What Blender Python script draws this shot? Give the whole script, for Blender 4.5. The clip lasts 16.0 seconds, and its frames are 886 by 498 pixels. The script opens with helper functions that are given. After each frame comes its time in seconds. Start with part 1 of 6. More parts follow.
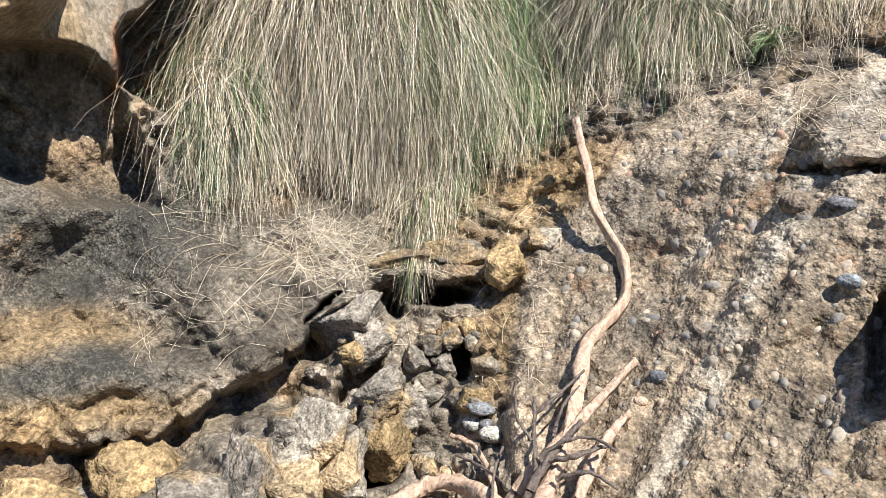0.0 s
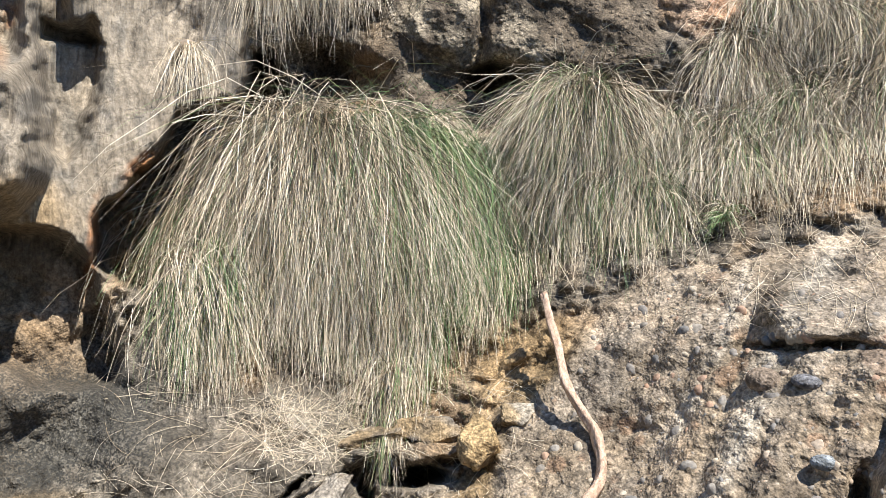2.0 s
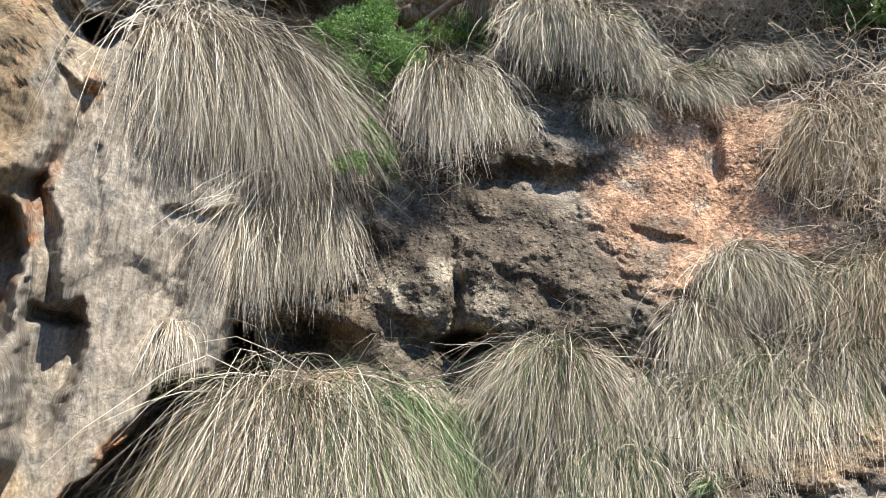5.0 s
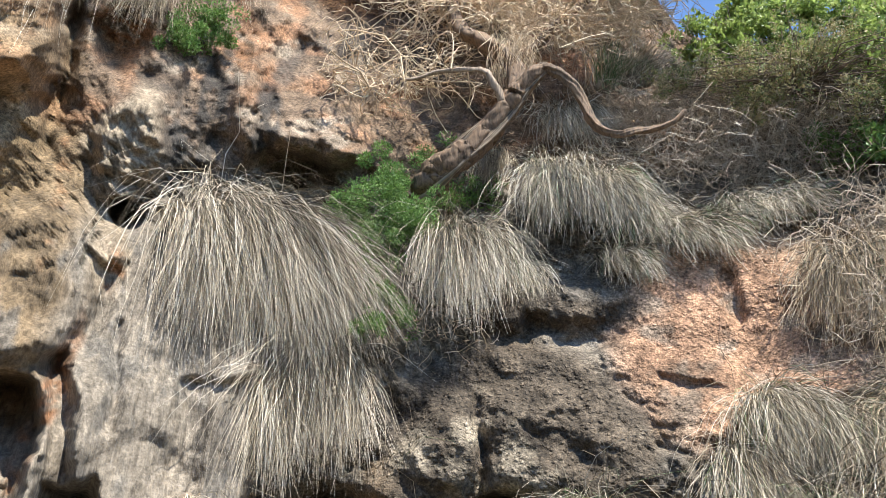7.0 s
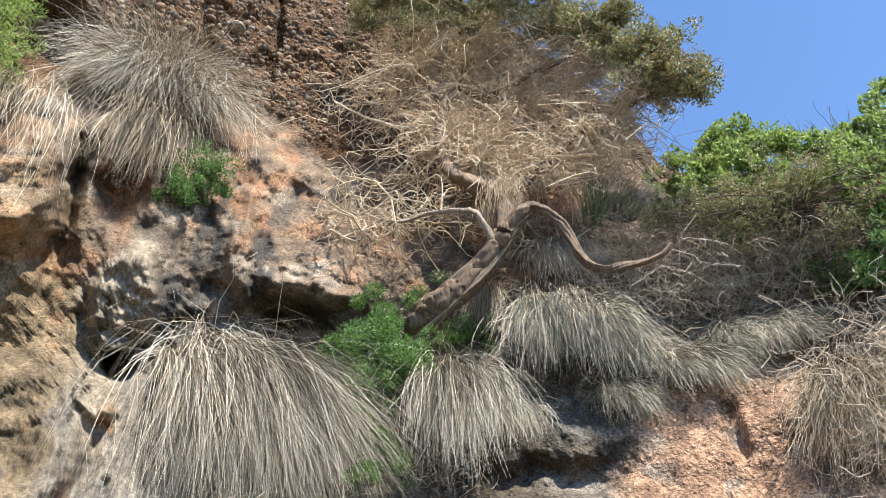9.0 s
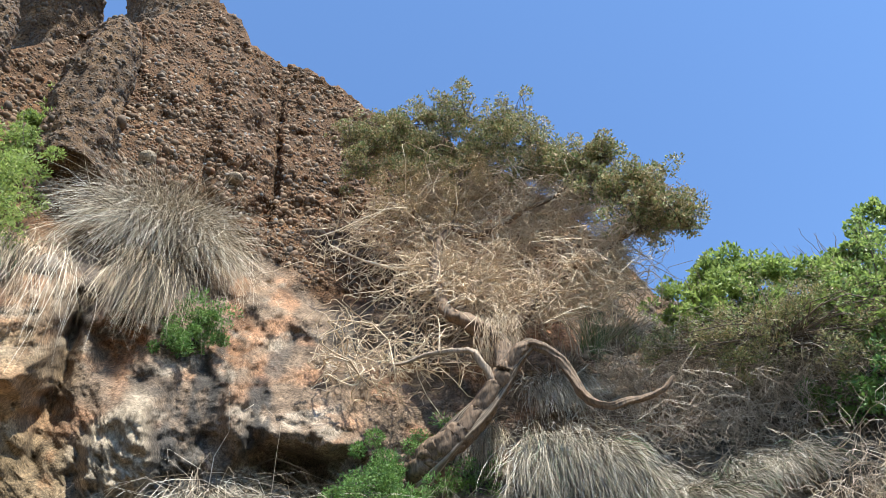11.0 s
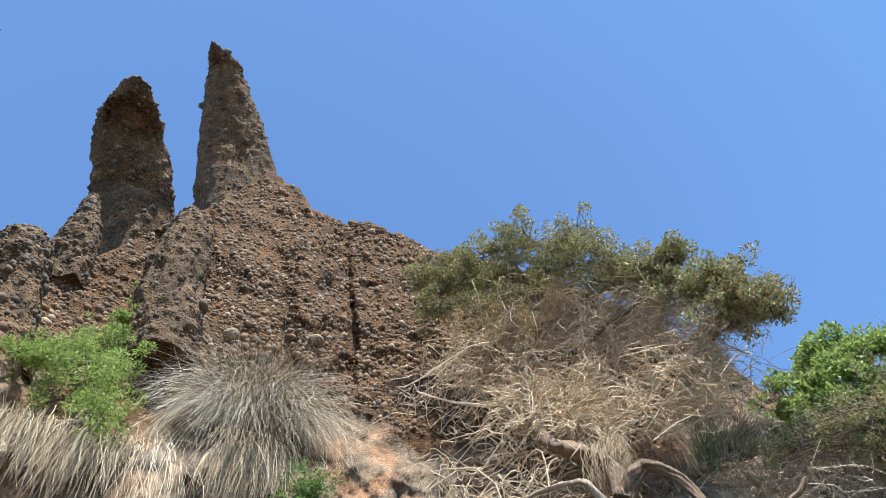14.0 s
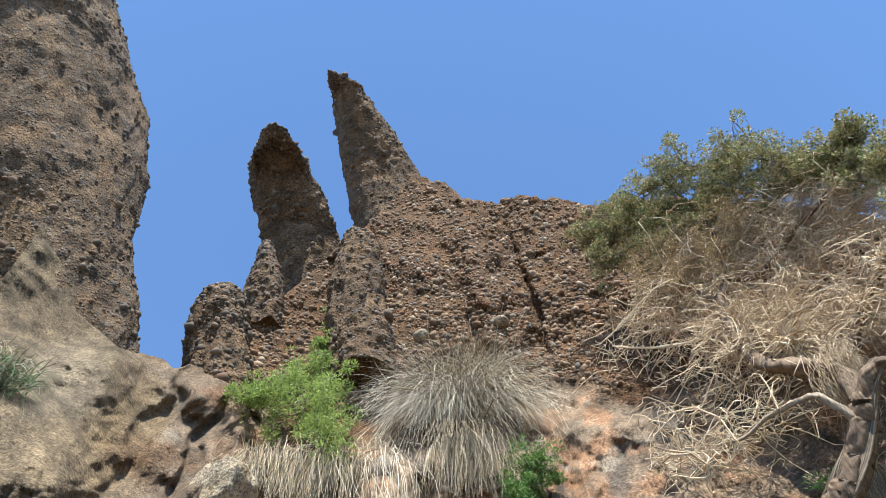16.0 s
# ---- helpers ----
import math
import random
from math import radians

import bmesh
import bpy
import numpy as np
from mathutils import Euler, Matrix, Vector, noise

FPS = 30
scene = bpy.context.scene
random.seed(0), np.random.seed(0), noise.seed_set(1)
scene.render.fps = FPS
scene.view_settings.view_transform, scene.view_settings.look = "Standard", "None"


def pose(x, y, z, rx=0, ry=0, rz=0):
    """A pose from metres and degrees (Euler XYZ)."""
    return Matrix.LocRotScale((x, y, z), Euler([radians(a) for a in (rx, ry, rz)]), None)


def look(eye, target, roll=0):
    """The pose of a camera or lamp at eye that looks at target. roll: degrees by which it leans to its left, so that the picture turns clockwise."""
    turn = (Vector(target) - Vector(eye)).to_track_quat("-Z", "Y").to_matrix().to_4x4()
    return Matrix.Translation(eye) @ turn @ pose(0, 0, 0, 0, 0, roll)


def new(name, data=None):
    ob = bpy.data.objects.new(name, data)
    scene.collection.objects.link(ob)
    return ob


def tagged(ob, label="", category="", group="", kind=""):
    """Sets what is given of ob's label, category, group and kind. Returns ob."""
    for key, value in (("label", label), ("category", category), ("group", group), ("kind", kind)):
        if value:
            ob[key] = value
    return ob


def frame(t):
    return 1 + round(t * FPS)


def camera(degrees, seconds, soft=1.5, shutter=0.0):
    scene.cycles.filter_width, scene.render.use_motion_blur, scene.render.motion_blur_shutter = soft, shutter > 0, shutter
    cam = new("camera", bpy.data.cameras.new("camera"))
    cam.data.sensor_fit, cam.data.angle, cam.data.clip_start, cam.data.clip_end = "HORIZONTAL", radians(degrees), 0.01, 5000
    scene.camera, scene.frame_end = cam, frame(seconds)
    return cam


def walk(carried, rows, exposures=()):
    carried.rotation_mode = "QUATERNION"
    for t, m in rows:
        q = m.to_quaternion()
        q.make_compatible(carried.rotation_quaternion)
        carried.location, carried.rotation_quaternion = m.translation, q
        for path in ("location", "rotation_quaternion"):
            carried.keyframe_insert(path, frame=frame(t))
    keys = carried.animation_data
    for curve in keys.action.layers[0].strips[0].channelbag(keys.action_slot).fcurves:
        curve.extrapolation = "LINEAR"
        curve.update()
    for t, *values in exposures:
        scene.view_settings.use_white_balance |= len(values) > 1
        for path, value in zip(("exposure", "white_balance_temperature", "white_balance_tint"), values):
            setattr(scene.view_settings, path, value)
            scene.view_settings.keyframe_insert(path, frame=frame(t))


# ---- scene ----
# The camera: seconds, place, then yaw (to the left), pitch (up) and roll in degrees.
PATH = [
    (0.0, 0.000, 0.000, 1.600, -0.00, -15.00, 6.43),
    (0.5, 0.016, 0.013, 1.644, -0.41, -12.46, 6.23),
    (1.0, 0.014, 0.019, 1.682, -0.42, -9.71, 6.10),
    (1.5, 0.019, 0.008, 1.721, -0.35, -6.80, 5.84),
    (2.0, 0.016, -0.005, 1.760, -0.58, -3.49, 5.72),
    (2.5, 0.014, -0.025, 1.794, -0.63, -0.83, 5.67),
    (3.0, 0.007, -0.039, 1.827, -0.65, 2.23, 5.74),
    (3.5, -0.008, -0.046, 1.851, -0.71, 5.77, 5.86),
    (4.0, -0.021, -0.063, 1.876, -0.76, 8.61, 5.67),
    (4.5, -0.034, -0.079, 1.919, -0.68, 11.35, 5.12),
    (5.0, -0.032, -0.094, 1.939, -0.96, 14.88, 4.41),
    (7.5, 0.050, -0.014, 1.817, 2.17, 30.34, 1.67),
    (8.0, 0.072, -0.028, 1.841, 2.22, 32.82, 1.35),
    (8.5, 0.073, -0.056, 1.881, 1.96, 35.14, 0.69),
    (9.0, 0.086, -0.091, 1.914, 1.87, 37.39, 0.26),
    (11.5, 0.113, -0.177, 2.015, 1.23, 49.86, -3.24),
    (12.0, 0.141, -0.207, 2.056, 0.85, 52.32, -4.40),
    (12.5, 0.153, -0.260, 2.073, 0.20, 54.57, -5.78),
    (13.0, 0.142, -0.290, 2.092, 0.74, 56.53, -6.70),
    (13.5, 0.087, -0.300, 2.090, 3.68, 57.45, -7.04),
    (14.0, 0.001, -0.294, 2.060, 8.56, 57.09, -6.47),
    (14.5, -0.055, -0.287, 2.046, 14.04, 56.35, -5.43),
    (15.0, -0.055, -0.272, 2.042, 20.07, 55.86, -4.45),
    (15.5, -0.046, -0.250, 2.039, 25.25, 55.88, -4.35),
    (16.0, -0.033, -0.245, 2.038, 30.77, 56.35, -3.39),
]


def stand(x, y, z, yaw, pitch, roll):
    a, b = radians(yaw), radians(pitch)
    ahead = Vector((-math.sin(a) * math.cos(b), math.cos(a) * math.cos(b), math.sin(b)))
    return look((x, y, z), Vector((x, y, z)) + ahead, roll)


cam = camera(60.5, 16.0, soft=0.5)
walk(cam, [(row[0], stand(*row[1:])) for row in PATH], exposures=[(0.0, 0.98, 6400, 9), (4.0, 1.04, 6320, 9), (8.0, 1.1, 6200, 8), (12.0, 1.04, 6080, 5), (16.0, 1.03, 6040, 4)])

# ---- light ----
SUN_EL, SUN_AZ = 60.0, 146.0          # degrees; azimuth clockwise from +y (into the cliff)
world = bpy.data.worlds.new("world")
scene.world = world
world.use_nodes = True
wn = world.node_tree.nodes
sky = wn.new("ShaderNodeTexSky")
sky.sky_type, sky.sun_disc = "NISHITA", False
sky.sun_elevation, sky.sun_rotation = radians(SUN_EL), radians(SUN_AZ)
sky.air_density, sky.dust_density, sky.ozone_density = 0.85, 0.0, 4.6
world.node_tree.links.new(sky.outputs[0], wn["Background"].inputs[0])
wn["Background"].inputs[1].default_value = 0.15
sun_data = bpy.data.lights.new("sun", "SUN")
sun_data.energy, sun_data.angle, sun_data.color = 5.0, radians(0.53), (1.0, 0.93, 0.83)
sun = new("sun", sun_data)
to_sun = Vector((math.sin(radians(SUN_AZ)) * math.cos(radians(SUN_EL)), math.cos(radians(SUN_AZ)) * math.cos(radians(SUN_EL)), math.sin(radians(SUN_EL))))
sun.matrix_world = look(to_sun * 60, (0, 0, 0))

# ---- noise and shapes, in numpy ----
CENTRE = np.array([0.0, -0.1, 1.8])    # the cove's centre: bearings and slopes are taken from here
rng = np.random.default_rng(7)


def hashed(i, j, k, seed=0):
    h = (i.astype(np.int64) * 374761393 + j.astype(np.int64) * 668265263 + k.astype(np.int64) * 2147483647 + seed * 974711) & 0xFFFFFFFF
    h = ((h ^ (h >> 13)) * 1274126177) & 0xFFFFFFFF
    h = ((h ^ (h >> 16)) * 2246822519) & 0xFFFFFFFF
    return ((h ^ (h >> 15)) & 0xFFFFFF) / float(0xFFFFFF)


def value_noise(p, seed=0):
    q = np.floor(p)
    f = p - q
    f = f * f * f * (f * (f * 6 - 15) + 10)
    q = q.astype(np.int64)
    out = 0
    for a in (0, 1):
        for b in (0, 1):
            for c in (0, 1):
                w = (f[:, 0] if a else 1 - f[:, 0]) * (f[:, 1] if b else 1 - f[:, 1]) * (f[:, 2] if c else 1 - f[:, 2])
                out = out + w * hashed(q[:, 0] + a, q[:, 1] + b, q[:, 2] + c, seed)
    return out * 2 - 1


TURN = np.array([[0.36, 0.48, -0.8], [-0.8, 0.6, 0.0], [0.48, 0.64, 0.6]])


def fbm(p, size, octaves=3, seed=0, ridged=False):
    p = (p @ TURN.T) / size
    out, amp, total = 0, 1.0, 0.0
    for o in range(octaves):
        n = value_noise(p, seed + o)
        out = out + amp * ((1 - 2 * np.abs(n)) if ridged else n)
        total += amp
        p, amp = (p @ TURN.T) * 2.03 + 7.7, amp * 0.5
    return out / total


def pebbles(p, cell, seed=0, low=0.28, high=0.62, share=1.0, squash=0.6):
    """Half-buried stones in a jittered lattice: height over the matrix, the stone's random number, and how surely one is there."""
    q = np.floor(p / cell - 0.5).astype(np.int64)
    best, ident, cover = np.zeros(len(p)), np.zeros(len(p)), np.zeros(len(p))
    for a in (0, 1):
        for b in (0, 1):
            for c in (0, 1):
                i, j, k = q[:, 0] + a, q[:, 1] + b, q[:, 2] + c
                r = cell * (low + (high - low) * hashed(i, j, k, seed + 3) ** 1.5)
                r = np.where(hashed(i, j, k, seed + 5) < share, r, 0)
                cx = (i + 0.25 + 0.5 * hashed(i, j, k, seed)) * cell
                cy = (j + 0.25 + 0.5 * hashed(i, j, k, seed + 1)) * cell
                cz = (k + 0.25 + 0.5 * hashed(i, j, k, seed + 2)) * cell
                d2 = (p[:, 0] - cx) ** 2 + (p[:, 1] - cy) ** 2 + ((p[:, 2] - cz) * 1.25) ** 2
                h = np.sqrt(np.maximum(r * r - d2, 0))
                take = h > best
                best, ident = np.where(take, h, best), np.where(take, hashed(i, j, k, seed + 9), ident)
    cover = np.clip(best / (0.25 * cell), 0, 1)
    return best * squash, ident, cover


def smooth(a, b, x):
    t = np.clip((x - a) / (b - a), 0, 1)
    return t * t * (3 - 2 * t)


def way(az, el):
    a, e = np.radians(az), np.radians(el)
    return np.stack([np.sin(a) * np.cos(e), np.cos(a) * np.cos(e), np.sin(e)], -1)


def mesh_of(name, verts, faces, mats, colours=None, shade=True):
    me = bpy.data.meshes.new(name)
    verts, faces = np.asarray(verts, np.float32), np.asarray(faces, np.int32)
    n, k = faces.shape
    me.vertices.add(len(verts))
    me.vertices.foreach_set("co", verts.ravel())
    me.loops.add(n * k)
    me.loops.foreach_set("vertex_index", faces.ravel())
    me.polygons.add(n)
    me.polygons.foreach_set("loop_start", np.arange(0, n * k, k, dtype=np.int32))
    me.polygons.foreach_set("loop_total", np.full(n, k, dtype=np.int32))
    me.polygons.foreach_set("use_smooth", np.full(n, shade))
    if colours is not None:
        att = me.color_attributes.new("stone", "FLOAT_COLOR", "POINT")
        att.data.foreach_set("color", (colours if colours.shape[1] == 4 else np.concatenate([colours, np.zeros((len(verts), 1))], 1)).astype(np.float32).ravel())
    me.update(calc_edges=True)
    me.validate()
    for m in (mats if isinstance(mats, (list, tuple)) else [mats]):
        me.materials.append(m)
    return me


def grid_faces(rows, cols, closed=False):
    j, i = np.meshgrid(np.arange(rows - 1), np.arange(cols if closed else cols - 1), indexing="ij")
    k = (i + 1) % cols
    return np.stack([j * cols + i, j * cols + k, (j + 1) * cols + k, (j + 1) * cols + i], -1).reshape(-1, 4)


def part(name, me, parent, label=""):
    ob = new(name, me)
    ob.parent = parent
    if parent is not None:
        ob.matrix_parent_inverse = parent.matrix_world.inverted()
    if label:
        ob["label"] = label
    return ob


def empty_at(name, p):
    ob = new(name)
    ob.empty_display_size = 0.1
    ob.location = p
    bpy.context.view_layer.update()
    ob.matrix_world = Matrix.Translation(p)
    return ob


# ---- materials ----
def material(name):
    m = bpy.data.materials.new(name)
    m.use_nodes = True
    nt = m.node_tree
    return m, nt, nt.nodes, nt.links, nt.nodes["Principled BSDF"]


def rock_material(name, grain=0.48, bump=1.0, speck=0.26, rough=0.92):
    """Stone: the built-in tints of the mesh, with grain, specks and pits over them."""
    m, nt, n, l, b = material(name)
    tint = n.new("ShaderNodeVertexColor"); tint.layer_name = "stone"
    geo = n.new("ShaderNodeNewGeometry")
    fine = n.new("ShaderNodeTexNoise"); fine.inputs["Scale"].default_value = 30; fine.inputs["Detail"].default_value = 2; fine.inputs["Roughness"].default_value = 0.6
    vor = n.new("ShaderNodeTexVoronoi"); vor.inputs["Scale"].default_value = 60
    patch = n.new("ShaderNodeTexNoise"); patch.inputs["Scale"].default_value = 3.1; patch.inputs["Detail"].default_value = 6
    for t in (fine, vor, patch):
        l.new(geo.outputs["Position"], t.inputs["Vector"])
    r1 = n.new("ShaderNodeMapRange"); r1.inputs["From Min"].default_value = 0.3; r1.inputs["From Max"].default_value = 0.7
    r1.inputs["To Min"].default_value = 1 - grain * 1.1; r1.inputs["To Max"].default_value = 1 + grain
    l.new(fine.outputs["Fac"], r1.inputs["Value"])
    r2 = n.new("ShaderNodeMapRange"); r2.inputs["To Min"].default_value = 1 - speck * 0.8; r2.inputs["To Max"].default_value = 1 + speck * 0.8
    sep = n.new("ShaderNodeSeparateColor"); l.new(vor.outputs["Color"], sep.inputs[0]); l.new(sep.outputs[0], r2.inputs["Value"])
    r3 = n.new("ShaderNodeMapRange"); r3.inputs["From Min"].default_value = 0.3; r3.inputs["From Max"].default_value = 0.7
    r3.inputs["To Min"].default_value = 0.4; r3.inputs["To Max"].default_value = 1.08
    l.new(patch.outputs["Fac"], r3.inputs["Value"])
    stud = n.new("ShaderNodeTexVoronoi"); stud.inputs["Scale"].default_value = 17; stud.inputs["Randomness"].default_value = 0.9
    wob = n.new("ShaderNodeVectorMath"); wob.operation = "MULTIPLY_ADD"; wob.inputs[1].default_value = (0.03, 0.03, 0.03)
    l.new(fine.outputs["Color"], wob.inputs[0]); l.new(geo.outputs["Position"], wob.inputs[2]); l.new(wob.outputs[0], stud.inputs["Vector"])
    sep2 = n.new("ShaderNodeSeparateColor"); l.new(stud.outputs["Color"], sep2.inputs[0])
    r4 = n.new("ShaderNodeMapRange"); r4.inputs["To Min"].default_value = -0.42; r4.inputs["To Max"].default_value = 0.5
    l.new(sep2.outputs[1], r4.inputs["Value"])
    near = n.new("ShaderNodeMapRange"); near.inputs["From Min"].default_value = 0.28; near.inputs["From Max"].default_value = 0.42; near.inputs["To Min"].default_value = 1.0; near.inputs["To Max"].default_value = 0.0
    l.new(stud.outputs["Distance"], near.inputs["Value"])
    gate = n.new("ShaderNodeMath"); gate.operation = "MULTIPLY"; l.new(near.outputs[0], gate.inputs[0]); l.new(tint.outputs["Alpha"], gate.inputs[1])
    r5 = n.new("ShaderNodeMath"); r5.operation = "MULTIPLY_ADD"; r5.inputs[2].default_value = 1.0; l.new(r4.outputs[0], r5.inputs[0]); l.new(gate.outputs[0], r5.inputs[1])
    r6 = n.new("ShaderNodeMath"); r6.operation = "MULTIPLY"; l.new(r5.outputs[0], r6.inputs[0]); l.new(r3.outputs[0], r6.inputs[1])
    grit = n.new("ShaderNodeTexNoise"); grit.inputs["Scale"].default_value = 75; grit.inputs["Detail"].default_value = 1; grit.inputs["Roughness"].default_value = 0.7
    l.new(geo.outputs["Position"], grit.inputs["Vector"])
    r7 = n.new("ShaderNodeMapRange"); r7.inputs["From Min"].default_value = 0.32; r7.inputs["From Max"].default_value = 0.68; r7.inputs["To Min"].default_value = 0.72; r7.inputs["To Max"].default_value = 1.28
    l.new(grit.outputs["Fac"], r7.inputs["Value"])
    m0 = n.new("ShaderNodeMath"); m0.operation = "MULTIPLY"; l.new(r1.outputs[0], m0.inputs[0]); l.new(r7.outputs[0], m0.inputs[1])
    m1 = n.new("ShaderNodeMath"); m1.operation = "MULTIPLY"; l.new(m0.outputs[0], m1.inputs[0]); l.new(r2.outputs[0], m1.inputs[1])
    m2 = n.new("ShaderNodeMath"); m2.operation = "MULTIPLY"; l.new(m1.outputs[0], m2.inputs[0]); l.new(r6.outputs[0], m2.inputs[1])
    wash = n.new("ShaderNodeAttribute"); wash.attribute_name = "washed"
    drawn = n.new("ShaderNodeMapping"); drawn.inputs["Scale"].default_value = (1, 1, 0.07); l.new(geo.outputs["Position"], drawn.inputs[0])
    lines = n.new("ShaderNodeTexNoise"); lines.inputs["Scale"].default_value = 24; lines.inputs["Detail"].default_value = 5; lines.inputs["Roughness"].default_value = 0.65; l.new(drawn.outputs[0], lines.inputs["Vector"])
    r8 = n.new("ShaderNodeMapRange"); r8.inputs["From Min"].default_value = 0.3; r8.inputs["From Max"].default_value = 0.7; r8.inputs["To Min"].default_value = 0.45; r8.inputs["To Max"].default_value = 1.3
    l.new(lines.outputs["Fac"], r8.inputs["Value"])
    soft_grain = n.new("ShaderNodeMath"); soft_grain.operation = "POWER"; soft_grain.inputs[1].default_value = 0.45; l.new(m2.outputs[0], soft_grain.inputs[0])
    streaked = n.new("ShaderNodeMath"); streaked.operation = "MULTIPLY"; l.new(soft_grain.outputs[0], streaked.inputs[0]); l.new(r8.outputs[0], streaked.inputs[1])
    m3 = n.new("ShaderNodeMix"); l.new(wash.outputs["Fac"], m3.inputs[0]); l.new(m2.outputs[0], m3.inputs[2]); l.new(streaked.outputs[0], m3.inputs[3])
    mul = n.new("ShaderNodeVectorMath"); mul.operation = "SCALE"; l.new(tint.outputs["Color"], mul.inputs[0]); l.new(m3.outputs[0], mul.inputs["Scale"])
    grow = n.new("ShaderNodeAttribute"); grow.attribute_name = "growth"
    spots_ = n.new("ShaderNodeTexVoronoi"); spots_.inputs["Scale"].default_value = 90; l.new(geo.outputs["Position"], spots_.inputs["Vector"])
    sep3 = n.new("ShaderNodeSeparateColor"); l.new(spots_.outputs["Color"], sep3.inputs[0])
    pick = n.new("ShaderNodeMapRange"); pick.inputs["From Min"].default_value = 0.30; pick.inputs["From Max"].default_value = 0.42; pick.inputs["To Min"].default_value = 1.0; pick.inputs["To Max"].default_value = 0.0
    l.new(sep3.outputs[2], pick.inputs["Value"])
    dark = n.new("ShaderNodeMath"); dark.operation = "MULTIPLY"; l.new(pick.outputs[0], dark.inputs[0]); l.new(grow.outputs["Fac"], dark.inputs[1])
    mixg = n.new("ShaderNodeMix"); mixg.data_type = "RGBA"; mixg.inputs[7].default_value = (0.035, 0.034, 0.03, 1)
    l.new(dark.outputs[0], mixg.inputs[0]); l.new(mul.outputs[0], mixg.inputs[6])
    l.new(mixg.outputs[2], b.inputs["Base Color"])
    b.inputs["Roughness"].default_value = rough
    b.inputs["Specular IOR Level"].default_value = 0.25
    crag = n.new("ShaderNodeTexNoise"); crag.inputs["Scale"].default_value = 10; crag.inputs["Detail"].default_value = 3; crag.inputs["Roughness"].default_value = 0.6; l.new(geo.outputs["Position"], crag.inputs["Vector"])
    fc2 = n.new("ShaderNodeMath"); fc2.operation = "MULTIPLY_ADD"; fc2.inputs[1].default_value = 3.0; l.new(crag.outputs["Fac"], fc2.inputs[0]); l.new(fine.outputs["Fac"], fc2.inputs[2])
    vd = n.new("ShaderNodeMath"); vd.operation = "MULTIPLY_ADD"; vd.inputs[1].default_value = -0.35
    fc3 = n.new("ShaderNodeMath"); fc3.operation = "MULTIPLY_ADD"; fc3.inputs[1].default_value = 0.35; l.new(grit.outputs["Fac"], fc3.inputs[0]); l.new(fc2.outputs[0], fc3.inputs[2])
    l.new(vor.outputs["Distance"], vd.inputs[0]); l.new(fc3.outputs[0], vd.inputs[2])
    dome = n.new("ShaderNodeMapRange"); dome.inputs["From Min"].default_value = 0.0; dome.inputs["From Max"].default_value = 0.45; dome.inputs["To Min"].default_value = 2.8; dome.inputs["To Max"].default_value = 0.0
    dome.interpolation_type = "SMOOTHSTEP"
    l.new(stud.outputs["Distance"], dome.inputs["Value"])
    dw = n.new("ShaderNodeMath"); dw.operation = "MULTIPLY_ADD"; l.new(dome.outputs[0], dw.inputs[0]); l.new(tint.outputs["Alpha"], dw.inputs[1]); l.new(vd.outputs[0], dw.inputs[2])
    bp = n.new("ShaderNodeBump"); bp.inputs["Strength"].default_value = bump; bp.inputs["Distance"].default_value = 0.012
    flat = n.new("ShaderNodeMath"); flat.operation = "MULTIPLY"; flat.inputs[1].default_value = 0.35; l.new(dw.outputs[0], flat.inputs[0])
    groove = n.new("ShaderNodeMath"); groove.operation = "MULTIPLY_ADD"; groove.inputs[1].default_value = 2.6; l.new(lines.outputs["Fac"], groove.inputs[0]); l.new(flat.outputs[0], groove.inputs[2])
    height = n.new("ShaderNodeMix"); l.new(wash.outputs["Fac"], height.inputs[0]); l.new(dw.outputs[0], height.inputs[2]); l.new(groove.outputs[0], height.inputs[3])
    l.new(height.outputs[0], bp.inputs["Height"]); l.new(bp.outputs[0], b.inputs["Normal"])
    return m


